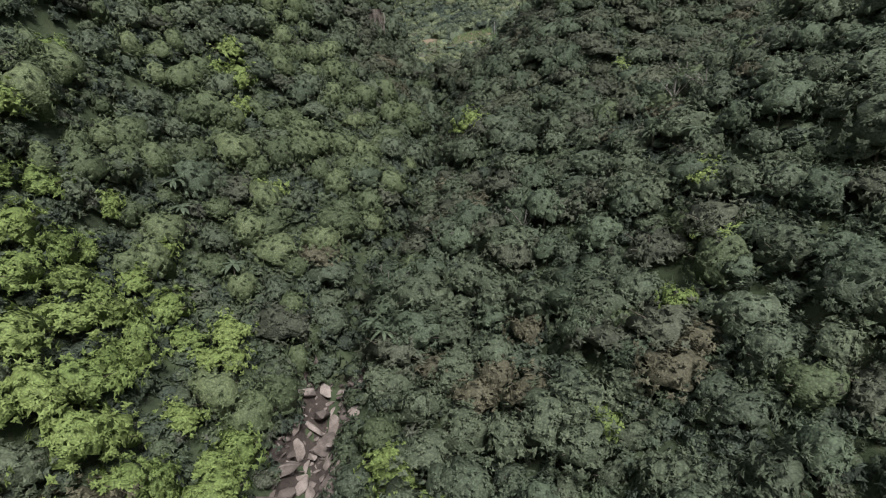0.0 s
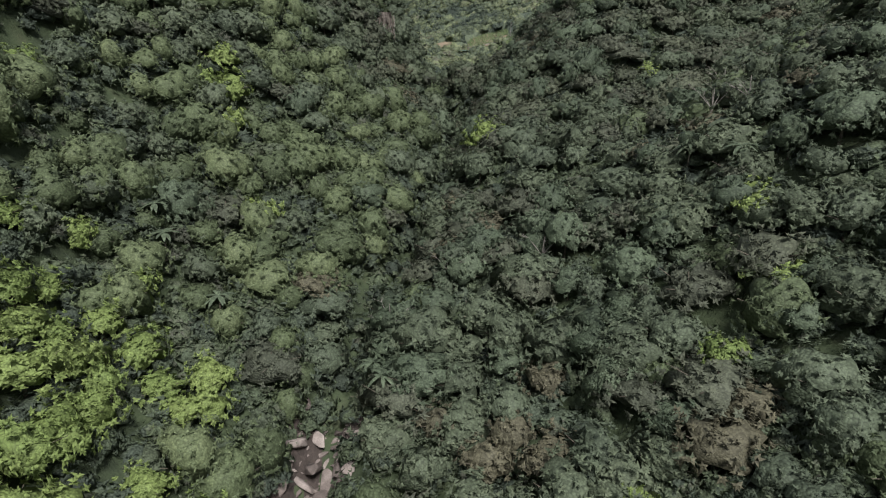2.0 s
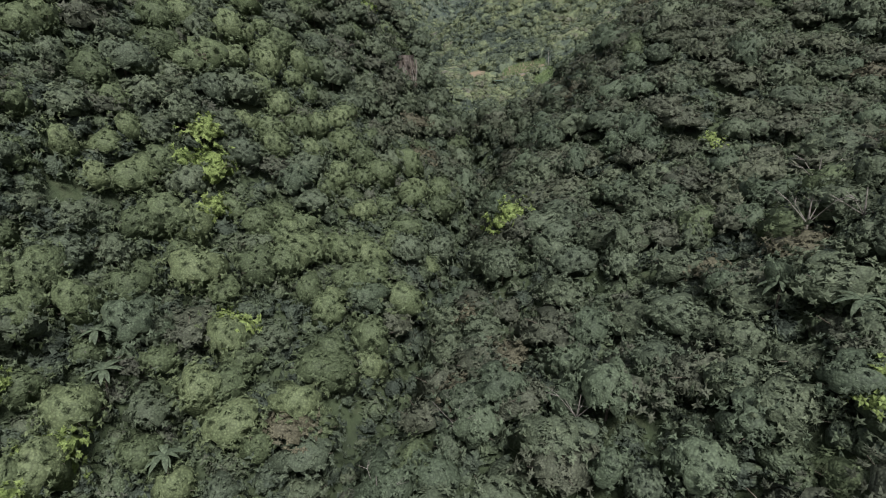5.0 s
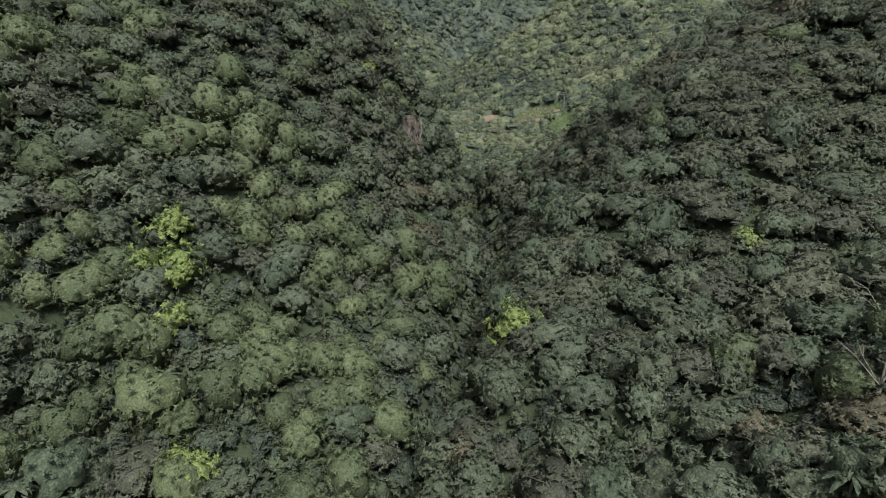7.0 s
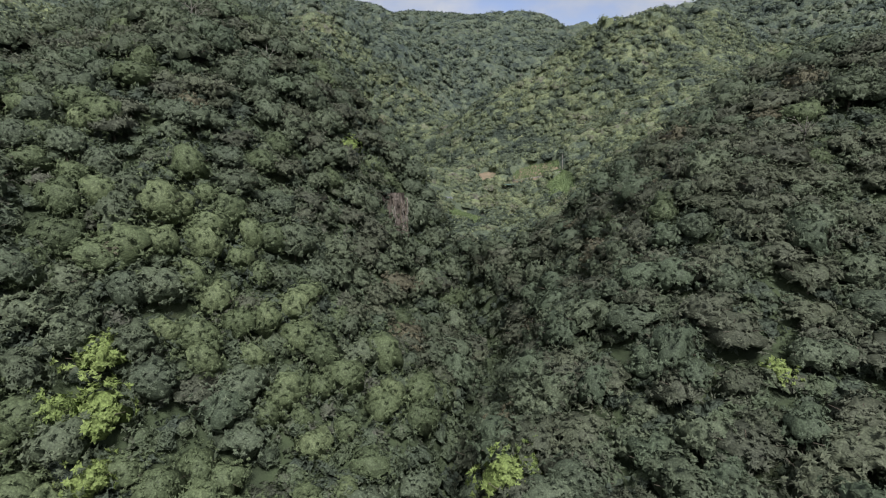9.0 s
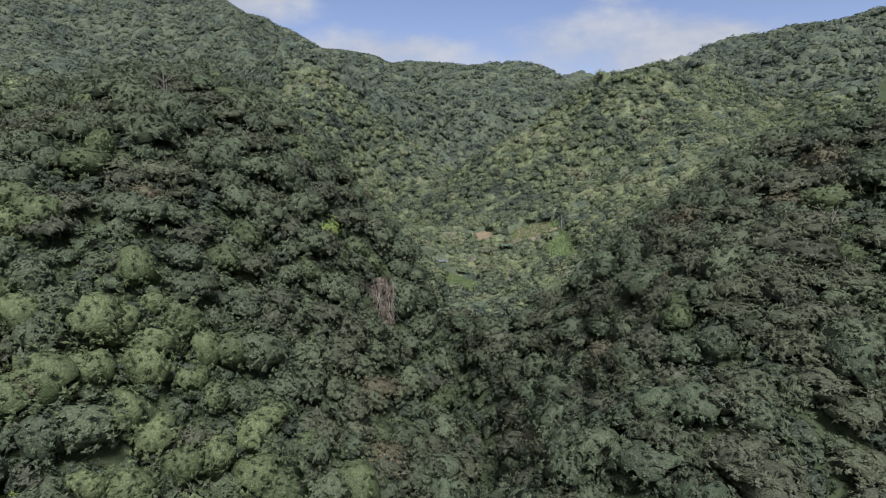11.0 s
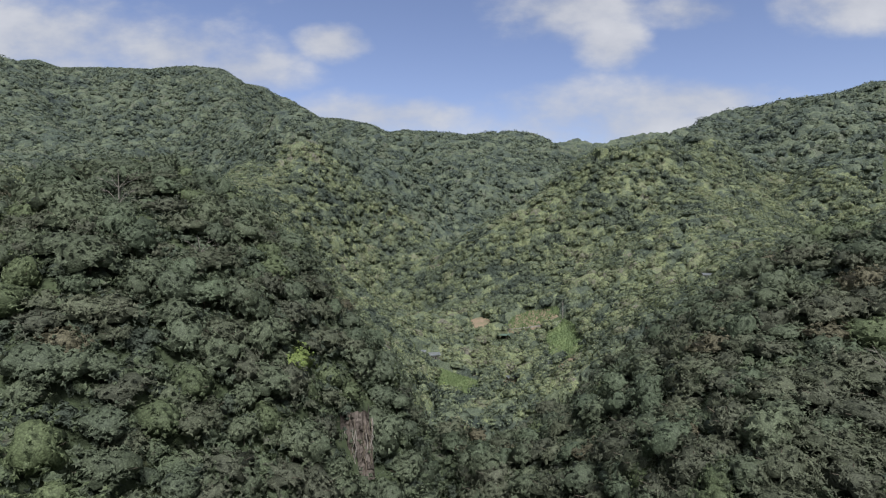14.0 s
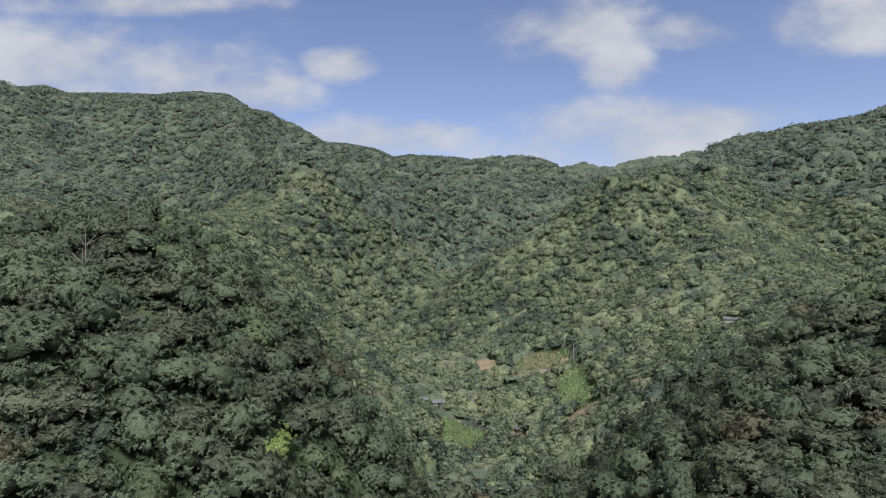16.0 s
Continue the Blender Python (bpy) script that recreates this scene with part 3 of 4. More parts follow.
# trees that stand out: kind, x, y, size
MARKED = [
    ("flush", 26, 170, 1.2), ("flush", 30, 172, 0.9), ("tan", -17, 127, 1.0), ("tan", 41, 69, 1.25), ("tan", 46, 72, 1.0), ("flush", 31, 67, 0.75),
    ("evergreen", 35, 118, 1.2), ("evergreen", 30, 120, 1.0), ("evergreen", 6, 99, 1.25), ("evergreen", 1, 103, 1.0), ("broadleaf", 13, 97, 0.9),
    ("flush", -40, 166, 1.1), ("flush", -43, 172, 1.0), ("flush", -38, 160, 0.9), ("flush", -45, 163, 0.9), ("flush", 73, 176, 0.6), ("spreading", 69, 184, 1.1), ("spreading", 66, 189, 1.0),
    ("evergreen", -25, 177, 1.1), ("tan", 15, 82, 1.0), ("tan", 19, 86, 0.9), ("broadleaf", 12, 76, 1.0), ("spreading", 40, 190, 1.1), ("flush", 5, 66, 0.8), ("flush", 9, 62, 0.9),
    # the yellow-green ones here stand in for sunlight on the lower west bank
    ("flush", -45, 78, 1.1), ("flush", -40, 72, 1.0), ("flush", -50, 86, 1.1), ("flush", -43, 88, 0.9), ("flush", -36, 66, 1.0), ("flush", -52, 76, 1.2), ("tan", -38, 60, 1.0),
    ("tan", 9, 91, 1.0), ("tan", 23, 79, 1.1), ("tan", 26, 92, 0.9), ("flush", 1, 70, 1.0), ("flush", -1, 76, 0.8), ("broadleaf", 5, 84, 0.9), ("flush", 47, 80, 0.8),
    ("tan", 22, 132, 1.0), ("tan", 14, 128, 0.9), ("spreading", 30, 134, 1.1), ("flush", 60, 99, 0.9), ("flush", -16, 262, 1.0), ("tan", 16, 148, 0.9), ("flush", 56, 84, 0.8),
]


# what stands in where one kind of tree has become too common
ALIKE = {"vine": ("climber", "broadleaf", "shrub"), "climber": ("vine", "broadleaf", "shrub"), "spreading": ("umbrella", "tan", "laurel"), "umbrella": ("spreading", "tan", "laurel"),
         "evergreen": ("laurel", "shrub"), "laurel": ("evergreen", "shrub"), "broadleaf": ("laurel", "shrub", "evergreen")}


def plant_near():
    count = dict.fromkeys(KINDS, 0)
    marked = np.array([(x, y, 3.4 * size) for _, x, y, size in MARKED])
    heights, slopes = ground(marked[:, 0], marked[:, 1]), lie(marked[:, 0], marked[:, 1])
    for (kind, x, y, size), z, slope in zip(MARKED, heights, slopes):
        tree(kind, x, y, float(z), size, rng.uniform(0, 360), int(rng.integers(0, 5)), slope)
        count[kind] += 1
    gap = 5.6
    xs, ys = np.meshgrid(np.arange(-160, 190, gap), np.arange(36, 352, gap))
    xs = (xs + (np.arange(xs.shape[0])[:, None] % 2) * gap / 2 + rng.uniform(-1.9, 1.9, xs.shape)).ravel()
    ys = (ys + rng.uniform(-1.9, 1.9, ys.shape)).ravel()
    d = stream_gap(xs, ys)
    ok = near_band(xs, ys) & (d > np.where((ys > 70) & (ys < 102), 7.6, np.where(ys > 150, 5.5, 4.6))) & ~in_clearing(xs, ys)
    ok &= (np.hypot(xs[:, None] - marked[:, 0], ys[:, None] - marked[:, 1]) > marked[:, 2]).all(1)
    ok &= rng.random(len(xs)) < 0.6 / lie(xs, ys)[:, 2]
    xs, ys = xs[ok], ys[ok]
    heights, patches = ground(xs, ys), wave(xs * 0.9, ys * 0.9, 5)
    banks = np.interp(ys, [p[1] for p in STREAM], [p[0] for p in STREAM])
    for x, y, z, patch, bank, slope in zip(xs.tolist(), ys.tolist(), heights.tolist(), patches.tolist(), banks.tolist(), lie(xs, ys)):
        pick, size, turn, variant = rng.random(), rng.uniform(0.72, 1.22), rng.uniform(0, 360), int(rng.integers(0, 5))
        left = x < bank
        # massed yellow-green trees replace the pool of sunlight on this bank
        if left and y < 114 and x < -24:
            weights = {"flush": 0.80, "vine": 0.10, "broadleaf": 0.06, "shrub": 0.04}
        elif left and y < 215:
            weights = {"vine": 0.36 + 0.2 * patch, "climber": 0.34, "broadleaf": 0.12, "laurel": 0.08, "evergreen": 0.03, "shrub": 0.06, "spreading": 0.04, "flush": 0.015, "tan": 0.01}
        # darker kinds weigh more here, in place of cloud shadow on the hill
        elif left:
            weights = {"climber": 0.08, "broadleaf": 0.24, "laurel": 0.16, "evergreen": 0.12 - 0.1 * patch, "shrub": 0.10, "spreading": 0.16 + 0.1 * patch, "umbrella": 0.20, "tan": 0.02}
        # mostly dark evergreens and laurels, put here to imitate the slope's shade
        elif y < 100 and x > 30:
            weights = {"climber": 0.10, "broadleaf": 0.24, "laurel": 0.30, "evergreen": 0.26, "shrub": 0.06, "spreading": 0.12}
        elif y < 150:
            weights = {"climber": 0.10, "broadleaf": 0.32 + 0.1 * patch, "laurel": 0.20, "evergreen": 0.16 - 0.1 * patch, "shrub": 0.08, "spreading": 0.14, "tan": 0.04}
        else:
            weights = {"climber": 0.03, "broadleaf": 0.18, "laurel": 0.16, "evergreen": 0.14 - 0.1 * patch, "shrub": 0.08, "spreading": 0.24 + 0.15 * patch, "umbrella": 0.26, "tan": 0.03}
        total, kind = sum(max(w, 0) for w in weights.values()), "broadleaf"
        for k, w in weights.items():
            pick -= max(w, 0) / total
            if pick < 0:
                kind = k
                break
        if count[kind] >= 298:
            kind = min(ALIKE.get(kind, ("broadleaf", "laurel")), key=lambda k: count[k])
        tree(kind, x, y, z, size, turn, variant, slope)
        count[kind] += 1
    return count


plant_near()


# ---- woods farther up, joined ----
def forest(name, spots, radius, count, blades, long, material, label, sunk=0.0):
    shapes = [leafy_crown(900 + k, 2, count, blades, long, 0.30, 7, 0.66 + 0.03 * (k % 6), 0.0, 0.36) for k in range(12)]
    # crowns lean out of a steep slope, towards the light
    up = unit(lie(spots[:, 0], spots[:, 1]) * 0.62 + np.array((0, 0, 0.38)))
    s, turn = spots[:, 3:4], spots[:, 4]
    side = unit(np.cross(up, np.stack([np.sin(turn), np.cos(turn), np.full(len(turn), 0.1)], -1)))
    axes = np.stack([side * s, np.cross(up, side) * s, up * (0.6 + 0.4 * s)], 1) * radius
    foot = spots[:, :3] - up * sunk
    vs, fs, ns, n = [], [], [], 0
    for k, (v, f, soft) in enumerate(shapes):
        mine = spots[:, 5].astype(int) % len(shapes) == k
        placed = np.einsum("vi,sij->svj", v, axes[mine]) + foot[mine][:, None]
        vs.append(placed.reshape(-1, 3))
        ns.append(unit(np.einsum("vi,sij->svj", soft, axes[mine])).reshape(-1, 3))
        fs.append((f[None] + (np.arange(len(placed)) * len(v))[:, None, None] + n).reshape(-1, 3))
        n += placed.shape[0] * len(v)
    me = mesh_from(name, np.concatenate(vs), np.concatenate(fs), material, True, np.concatenate(ns))
    return tagged(new(name, me), label, "trees", kind="stuff")


def scatter(x0, x1, y0, y1, gap, keep):
    """Spots for crowns, closer on the plan where the slope is steep, so that the cover stays closed."""
    gap = gap / 1.25
    xs, ys = np.meshgrid(np.arange(x0, x1, gap), np.arange(y0, y1, gap))
    xs = xs + (np.arange(xs.shape[0])[:, None] % 2) * gap / 2 + rng.uniform(-0.45, 0.45, xs.shape) * gap
    ys = ys + rng.uniform(-0.45, 0.45, ys.shape) * gap
    xs, ys = xs.ravel(), ys.ravel()
    ok = keep(xs, ys)
    xs, ys = xs[ok], ys[ok]
    ok = rng.random(len(xs)) < 1 / lie(xs, ys)[:, 2] / 1.5625
    xs, ys = xs[ok], ys[ok]
    return np.stack([xs, ys, ground(xs, ys), rng.uniform(0.6, 1.45, len(xs)), rng.uniform(0, 6.28, len(xs)), rng.integers(0, 99, len(xs))], -1)


def mid_keep(x, y):
    return (np.abs(x - 14) < 70 + 0.70 * y) & ~near_band(x, y, 2.0) & ~in_clearing(x, y)


def seen_keep(x, y):
    """The valley's woods without the dead ground behind the near hill on the west."""
    return mid_keep(x, y) & ~((x < -135) & (y > 340) & (y < 500)) & ~((x < -150) & (y < 300))


def side_keep(x, y):
    return (~near_band(x, y, 2.0) | (y < 35)) & ((y < 200) | ~mid_keep(x, y))


def far_keep(x, y):
    bearing = (x - EYE[0]) / np.maximum(y - EYE[1], 1)
    share = (y - EYE[1]) / (np.interp(bearing, SKY_BEARING, SKY_Y) - EYE[1])
    gap = (bearing > 0.15) & (bearing < 0.50) & (y > 1250) & (y < 1420)
    return (bearing > -0.98) & (bearing < 0.76) & ((share < 1.05) | gap) & ~((y < 660) & (np.abs(x - 14) < 330))


def thicket_keep(x, y):
    return near_band(x, y, 2.0) & (stream_gap(x, y) > np.where((y > 66) & (y < 104), 5.6, 0.5)) & ~in_clearing(x, y)




def canopy(name, x0, x1, y0, y1, grid, cell, keep, rise, blades, blade, material, label):
    """The closed roof of a forest: dome-shaped crowns that touch, leaning out of the slope, rough with leaf sprays."""
    r = np.random.default_rng(len(name))
    nx, ny = int((x1 - x0) / grid), int((y1 - y0) / grid)
    gx, gy = np.meshgrid(x0 + np.arange(nx) * grid, y0 + np.arange(ny) * grid)
    gx, gy = gx + r.uniform(-0.36, 0.36, gx.shape) * grid, gy + r.uniform(-0.36, 0.36, gy.shape) * grid
    gz, inside = ground(gx, gy), keep(gx, gy)
    # one crown for each cell of a shaken lattice
    mx, my = int((x1 - x0) / cell) + 3, int((y1 - y0) / cell) + 3
    sx = x0 + (np.arange(mx)[None] - 1 + r.uniform(0.05, 0.95, (my, mx))) * cell
    sy = y0 + (np.arange(my)[:, None] - 1 + r.uniform(0.05, 0.95, (my, mx))) * cell
    sz, width, tall = ground(sx, sy), cell * r.uniform(0.6, 1.0, (my, mx)), r.uniform(-0.35, 0.35, (my, mx)) * cell
    ci, cj = ((gx - x0) / cell).astype(int) + 1, ((gy - y0) / cell).astype(int) + 1
    best, owner = np.full(gx.shape, -1.0), np.zeros(gx.shape, int)
    for di in (-1, 0, 1):
        for dj in (-1, 0, 1):
            i, j = np.clip(ci + di, 0, mx - 1), np.clip(cj + dj, 0, my - 1)
            w = width[j, i]
            d = (gx - sx[j, i]) ** 2 + (gy - sy[j, i]) ** 2 + 1.0 * (gz - sz[j, i]) ** 2
            dome = tall[j, i] + rise * w * np.sqrt(np.clip(1 - d / w ** 2, 0, 1))
            dome = np.where(d < w ** 2, dome, -1.0)
            owner = np.where(dome > best, j * mx + i, owner)
            best = np.maximum(best, dome)
    n = lie(gx, gy)
    up = unit(n * 0.8 + np.array((0, 0, 0.2)))
    lift = np.where(inside, best + 0.7 + r.uniform(-0.16, 0.16, best.shape) * grid, -1.5)
    p = (np.stack([gx, gy, gz], -1) + up * lift[..., None]).reshape(-1, 3)
    a = (np.arange(ny - 1)[:, None] * nx + np.arange(nx - 1)).ravel()
    tri = np.concatenate([np.stack([a, a + 1, a + nx + 1], -1), np.stack([a, a + nx + 1, a + nx], -1)])
    tri = tri[inside.ravel()[tri].any(1)]
    # every crown is a piece of its own, so that it has its own tone
    mine = owner.ravel()[tri[:, 0]]
    keys, back = np.unique(mine[:, None] * np.int64(nx * ny) + tri, return_inverse=True)
    verts, faces = p[keys % (nx * ny)], back.reshape(-1, 3)
    full = faces[inside.ravel()[tri].all(1)]
    area = np.linalg.norm(np.cross(verts[full[:, 1]] - verts[full[:, 0]], verts[full[:, 2]] - verts[full[:, 0]]), axis=1)
    pick = full[np.searchsorted(np.cumsum(area) / area.sum(), r.random(blades)).clip(0, len(full) - 1)]
    q = r.dirichlet((1, 1, 1), blades)
    at = (verts[pick] * q[:, :, None]).sum(1)
    nrm = unit(np.cross(verts[pick[:, 1]] - verts[pick[:, 0]], verts[pick[:, 2]] - verts[pick[:, 0]]))
    out = unit(nrm + r.normal(size=nrm.shape) * 0.8)
    side = unit(np.cross(out, r.normal(size=out.shape)))
    fore = np.cross(out, side)
    s = blade * r.uniform(0.6, 1.4, (blades, 1))
    at = at + nrm * s * 0.25
    spray = np.stack([at - side * s, at + side * s * 0.8 + out * s * 0.3, at + fore * s * 1.1], 1).reshape(-1, 3)
    faces = np.concatenate([faces, np.arange(3 * blades).reshape(-1, 3) + len(verts)])
    me = mesh_from(name, np.concatenate([verts, spray]), faces, material, np.arange(len(faces)) < len(faces) - blades)
    return tagged(new(name, me), label, "forest", kind="stuff")


# undergrowth and climbers between the near trees, then the woods of the valley and of the mountains
forest("thicket", scatter(-155, 185, 34, 354, 4.6, thicket_keep), 3.4, 14, 6, 0.28, THICKET, "tangled green undergrowth and climbers filling the gaps between trees", -0.8)
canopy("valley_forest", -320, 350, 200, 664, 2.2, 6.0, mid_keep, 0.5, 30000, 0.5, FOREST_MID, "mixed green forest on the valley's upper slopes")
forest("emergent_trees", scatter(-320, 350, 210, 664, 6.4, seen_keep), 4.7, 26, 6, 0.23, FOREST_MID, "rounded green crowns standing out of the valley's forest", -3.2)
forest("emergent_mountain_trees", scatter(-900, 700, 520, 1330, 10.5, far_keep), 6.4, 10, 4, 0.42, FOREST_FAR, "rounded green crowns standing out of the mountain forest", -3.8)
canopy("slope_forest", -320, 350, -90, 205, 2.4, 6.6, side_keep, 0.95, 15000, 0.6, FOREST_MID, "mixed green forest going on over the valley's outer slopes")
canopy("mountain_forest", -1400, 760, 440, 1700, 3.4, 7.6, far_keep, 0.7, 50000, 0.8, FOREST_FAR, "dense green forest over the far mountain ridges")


# ---- the stream bed ----
def part(name, verts, faces, material, parent, label="", smooth=False):
    """One mesh object under a thing or under a part."""
    ob = new(name, mesh_from(name, verts, faces, material, smooth))
    ob.parent = parent
    if label:
        ob["label"] = label
    return ob


def thing(name, x, y, z, turn, label, category, group=""):
    ob = tagged(new(name), label, category, group)
    ob.matrix_basis = pose(x, y, z, 0, 0, turn)
    return ob


def drape(name, cx, cy, rx, ry, material, lift, label, seed, category):
    """A patch of open ground that follows the slope, with an uneven edge."""
    r = np.random.default_rng(seed)
    spokes, rings = 40, 8
    turn = np.arange(spokes) * 2 * math.pi / spokes
    wob = 1 + 0.20 * np.sin(turn * 2 + seed) + 0.16 * np.sin(turn * 3 + 2 * seed) + 0.10 * np.sin(turn * 7 + seed) + r.uniform(-0.10, 0.10, spokes)
    v = [(cx, cy, float(ground(cx, cy)) + lift)]
    for k in range(1, rings + 1):
        for i in range(spokes):
            a = 2 * math.pi * i / spokes
            x, y = cx + rx * wob[i] * k / rings * math.cos(a), cy + ry * wob[i] * k / rings * math.sin(a)
            v.append((x, y, float(ground(x, y)) + lift * (1 if k < rings else -1.5)))
    tri = [(0, 1 + i, 1 + (i + 1) % spokes) for i in range(spokes)]
    for k in range(rings - 1):
        for i in range(spokes):
            a, c = 1 + k * spokes + i, 1 + k * spokes + (i + 1) % spokes
            tri += [(a, a + spokes, c + spokes), (a, c + spokes, c)]
    return tagged(new(name, mesh_from(name, v, tri, material)), label, category, kind="structure")


def build_bed():
    v, f = [], []
    ys = np.arange(62, 107, 1.5)
    sx = np.interp(ys, [p[1] for p in STREAM], [p[0] for p in STREAM])
    r = np.random.default_rng(5)
    for y, x in zip(ys, sx):
        for k in range(11):
            px = x + (k - 5) * 1.35 * (1 + 0.22 * math.sin(y * 0.31) + 0.1 * math.sin(y * 0.9 + k))
            v.append((px, y, float(ground(px, y)) + 0.55 + r.uniform(-0.15, 0.25) - (0.9 if k in (0, 10) else 0)))
    for j in range(len(ys) - 1):
        for k in range(10):
            a = j * 11 + k
            f += [(a, a + 1, a + 12), (a, a + 12, a + 11)]
    tagged(new("stream_bed", mesh_from("stream_bed", v, f, EARTHY, False)), "stony brown gravel bed of the nearly dry stream", "stream bed", kind="structure")


# brown gravel, darkened so that shadow seems to lie between the boulders
EARTHY = mottled("stream_gravel", [(0.3, (0.036, 0.030, 0.027)), (0.6, (0.069, 0.056, 0.050)), (0.85, (0.121, 0.101, 0.089))], 0.7, 4.0, 0.9, 0.3)
build_bed()


def boulder_mesh(seed):
    """An angular slab: the hull of a flattened, chipped cloud of points."""
    r = random.Random(seed)
    bm = bmesh.new()
    a, c, h = r.uniform(0.85, 1.2), r.uniform(0.35, 0.6), r.uniform(0.25, 0.42)
    for k in range(17):
        z, turn = r.uniform(-1, 1), r.uniform(0, 6.28)
        q = math.sqrt(1 - z * z) * r.uniform(0.8, 1.1)
        bm.verts.new((a * q * math.cos(turn), c * q * math.sin(turn), h * max(-0.7, min(0.75, 1.3 * z))))
    bmesh.ops.convex_hull(bm, input=bm.verts)
    loose = [q for q in bm.verts if not q.link_faces]
    bmesh.ops.delete(bm, geom=loose, context="VERTS")
    bmesh.ops.bevel(bm, geom=bm.edges[:], offset=0.03, segments=1, affect="EDGES")
    me = bpy.data.meshes.new("boulder")
    bm.to_mesh(me)
    bm.free()
    me.materials.append(STONE)
    return me


def strew_boulders():
    r = random.Random(12)
    shapes = [boulder_mesh(40 + k) for k in range(8)]
    placed = []
    for n in range(2500):
        y = r.uniform(68, 108)
        x = float(np.interp(y, [p[1] for p in STREAM], [p[0] for p in STREAM])) + r.uniform(-6.6, 6.6)
        size = r.choice((0.5, 0.7, 0.9, 1.2, 1.6, 2.2, 3.0, 4.2)) * (0.7 if y > 102 else 1)
        if any(math.hypot(x - a, y - c) < 0.36 * (size + s) for a, c, s in placed) or len(placed) > 280:
            continue
        placed.append((x, y, size))
        ob = new("boulder", shapes[n % 8])
        ob.matrix_basis = pose(x, y, float(ground(x, y)) + 0.20 * size + 0.45, r.uniform(-42, 42), r.uniform(-42, 42), r.uniform(0, 180)) @ Matrix.Diagonal((size, size, size, 1))
        tagged(ob, "angular pale grey-brown boulder lying in the stream bed", "boulder", "boulders in the stream bed")


strew_boulders()


# ---- the rock cliff with hanging roots ----
def build_cliff():
    foot = thing("rock_cliff", -2.5, 268.0, 80.0, 8, "bare grey-brown rock cliff streaked with hanging roots", "cliff")
    r = np.random.default_rng(3)
    nu, nv = 25, 31
    v = []
    for j in range(nv):
        for i in range(nu):
            u, w = -4.2 + 8.4 * i / (nu - 1), 17 * j / (nv - 1)
            groove = 0.9 * abs(math.sin(u * 1.15 + 0.5 * math.sin(w * 0.2))) + 0.5 * math.sin(u * 2.9 + w * 0.13) + 0.35 * math.sin(w * 0.9 + u)
            v.append((u * (1.05 - 0.012 * w) - 0.05 * w, -groove + 0.16 * w + r.uniform(-0.22, 0.22), w))
    n = len(v)
    v += [(a, c + 9.0, h) for a, c, h in v]
    f = []
    for j in range(nv - 1):
        for i in range(nu - 1):
            a = j * nu + i
            f += [(a, a + 1, a + nu + 1), (a, a + nu + 1, a + nu)]
    for j in range(nv - 1):
        for i in (0, nu - 1):
            a = j * nu + i
            f += [(a, a + nu, a + n), (a + nu, a + nu + n, a + n)]
    part("rock_face", v, f, CLIFF, foot)
    rr = random.Random(8)
    for k in range(16):
        u, top, long = rr.uniform(-4, 4), rr.uniform(12, 16.5), rr.uniform(6, 12)
        rv, rf = [], []
        p = (u, -0.9 + 0.16 * top, top)
        for s in range(5):
            h = top - long * (s + 1) / 5
            q = (u + rr.uniform(-0.5, 0.5), -1.1 + 0.16 * h + rr.uniform(-0.3, 0.2), h)
            limb(rv, rf, p, q, 0.16, 0.12, 4)
            p = q
        part("hanging_root", rv, rf, DEADWOOD if k % 2 else BARK, foot, "pale hanging aerial root" if k % 2 else "")


build_cliff()


# ---- fields, sheds and walls on the valley floor ----
drape("grass_field", 23, 407, 20, 15, GRASS, 0.5, "bright green grass field in the valley", 1, "field")
drape("grass_slope", 82, 440, 7, 21, GRASS, 0.5, "mown green grass bank beside the track", 2, "grass")
drape("bare_field", 84, 404, 13, 11, EARTH, 0.6, "bare brown dug field with faint rows", 3, "field")
drape("earth_bank", 38, 480, 6.5, 6, EARTH, 0.6, "bare reddish earth bank above the sheds", 4, "earth")
drape("terrace", 69, 470, 18, 9, EARTH, 0.6, "narrow cultivated terrace with low crops", 5, "field")
drape("dirt_yard", 50, 414, 5, 7, EARTH, 0.5, "trodden dirt yard between the trees", 6, "yard")


def tufts(name, spots, material, label):
    vs = []
    for cx, cy, rx, ry, count, tall in spots:
        a, q = rng.uniform(0, 6.28, count), np.sqrt(rng.random(count))
        x, y = cx + rx * q * np.cos(a), cy + ry * q * np.sin(a)
        p = np.stack([x, y, ground(x, y) + 0.3], -1)
        s = rng.uniform(0.5, 1.2, (count, 1)) * tall
        side = unit(rng.normal(size=(count, 3)) * (1, 1, 0))
        vs.append(np.stack([p - side * s * 0.5, p + side * s * 0.5, p + (0, 0, 1) * s + rng.normal(size=(count, 3)) * 0.2], 1).reshape(-1, 3))
    v = np.concatenate(vs)
    tagged(new(name, mesh_from(name, v, np.arange(len(v)).reshape(-1, 3), material, False)), label, "grass", kind="stuff")


tufts("grass_tufts", [(23, 407, 19, 14, 5000, 0.9), (83, 438, 9, 24, 4000, 0.8), (69, 470, 17, 8, 1800, 1.2), (84, 404, 12, 10, 500, 0.6)], GRASS, "rough tussocky grass over the open fields")


def box(x0, x1, y0, y1, z0, z1):
    v = [(x, y, z) for z in (z0, z1) for y in (y0, y1) for x in (x0, x1)]
    f = [(0, 2, 3), (0, 3, 1), (4, 5, 7), (4, 7, 6), (0, 1, 5), (0, 5, 4), (2, 6, 7), (2, 7, 3), (0, 4, 6), (0, 6, 2), (1, 3, 7), (1, 7, 5)]
    return v, f


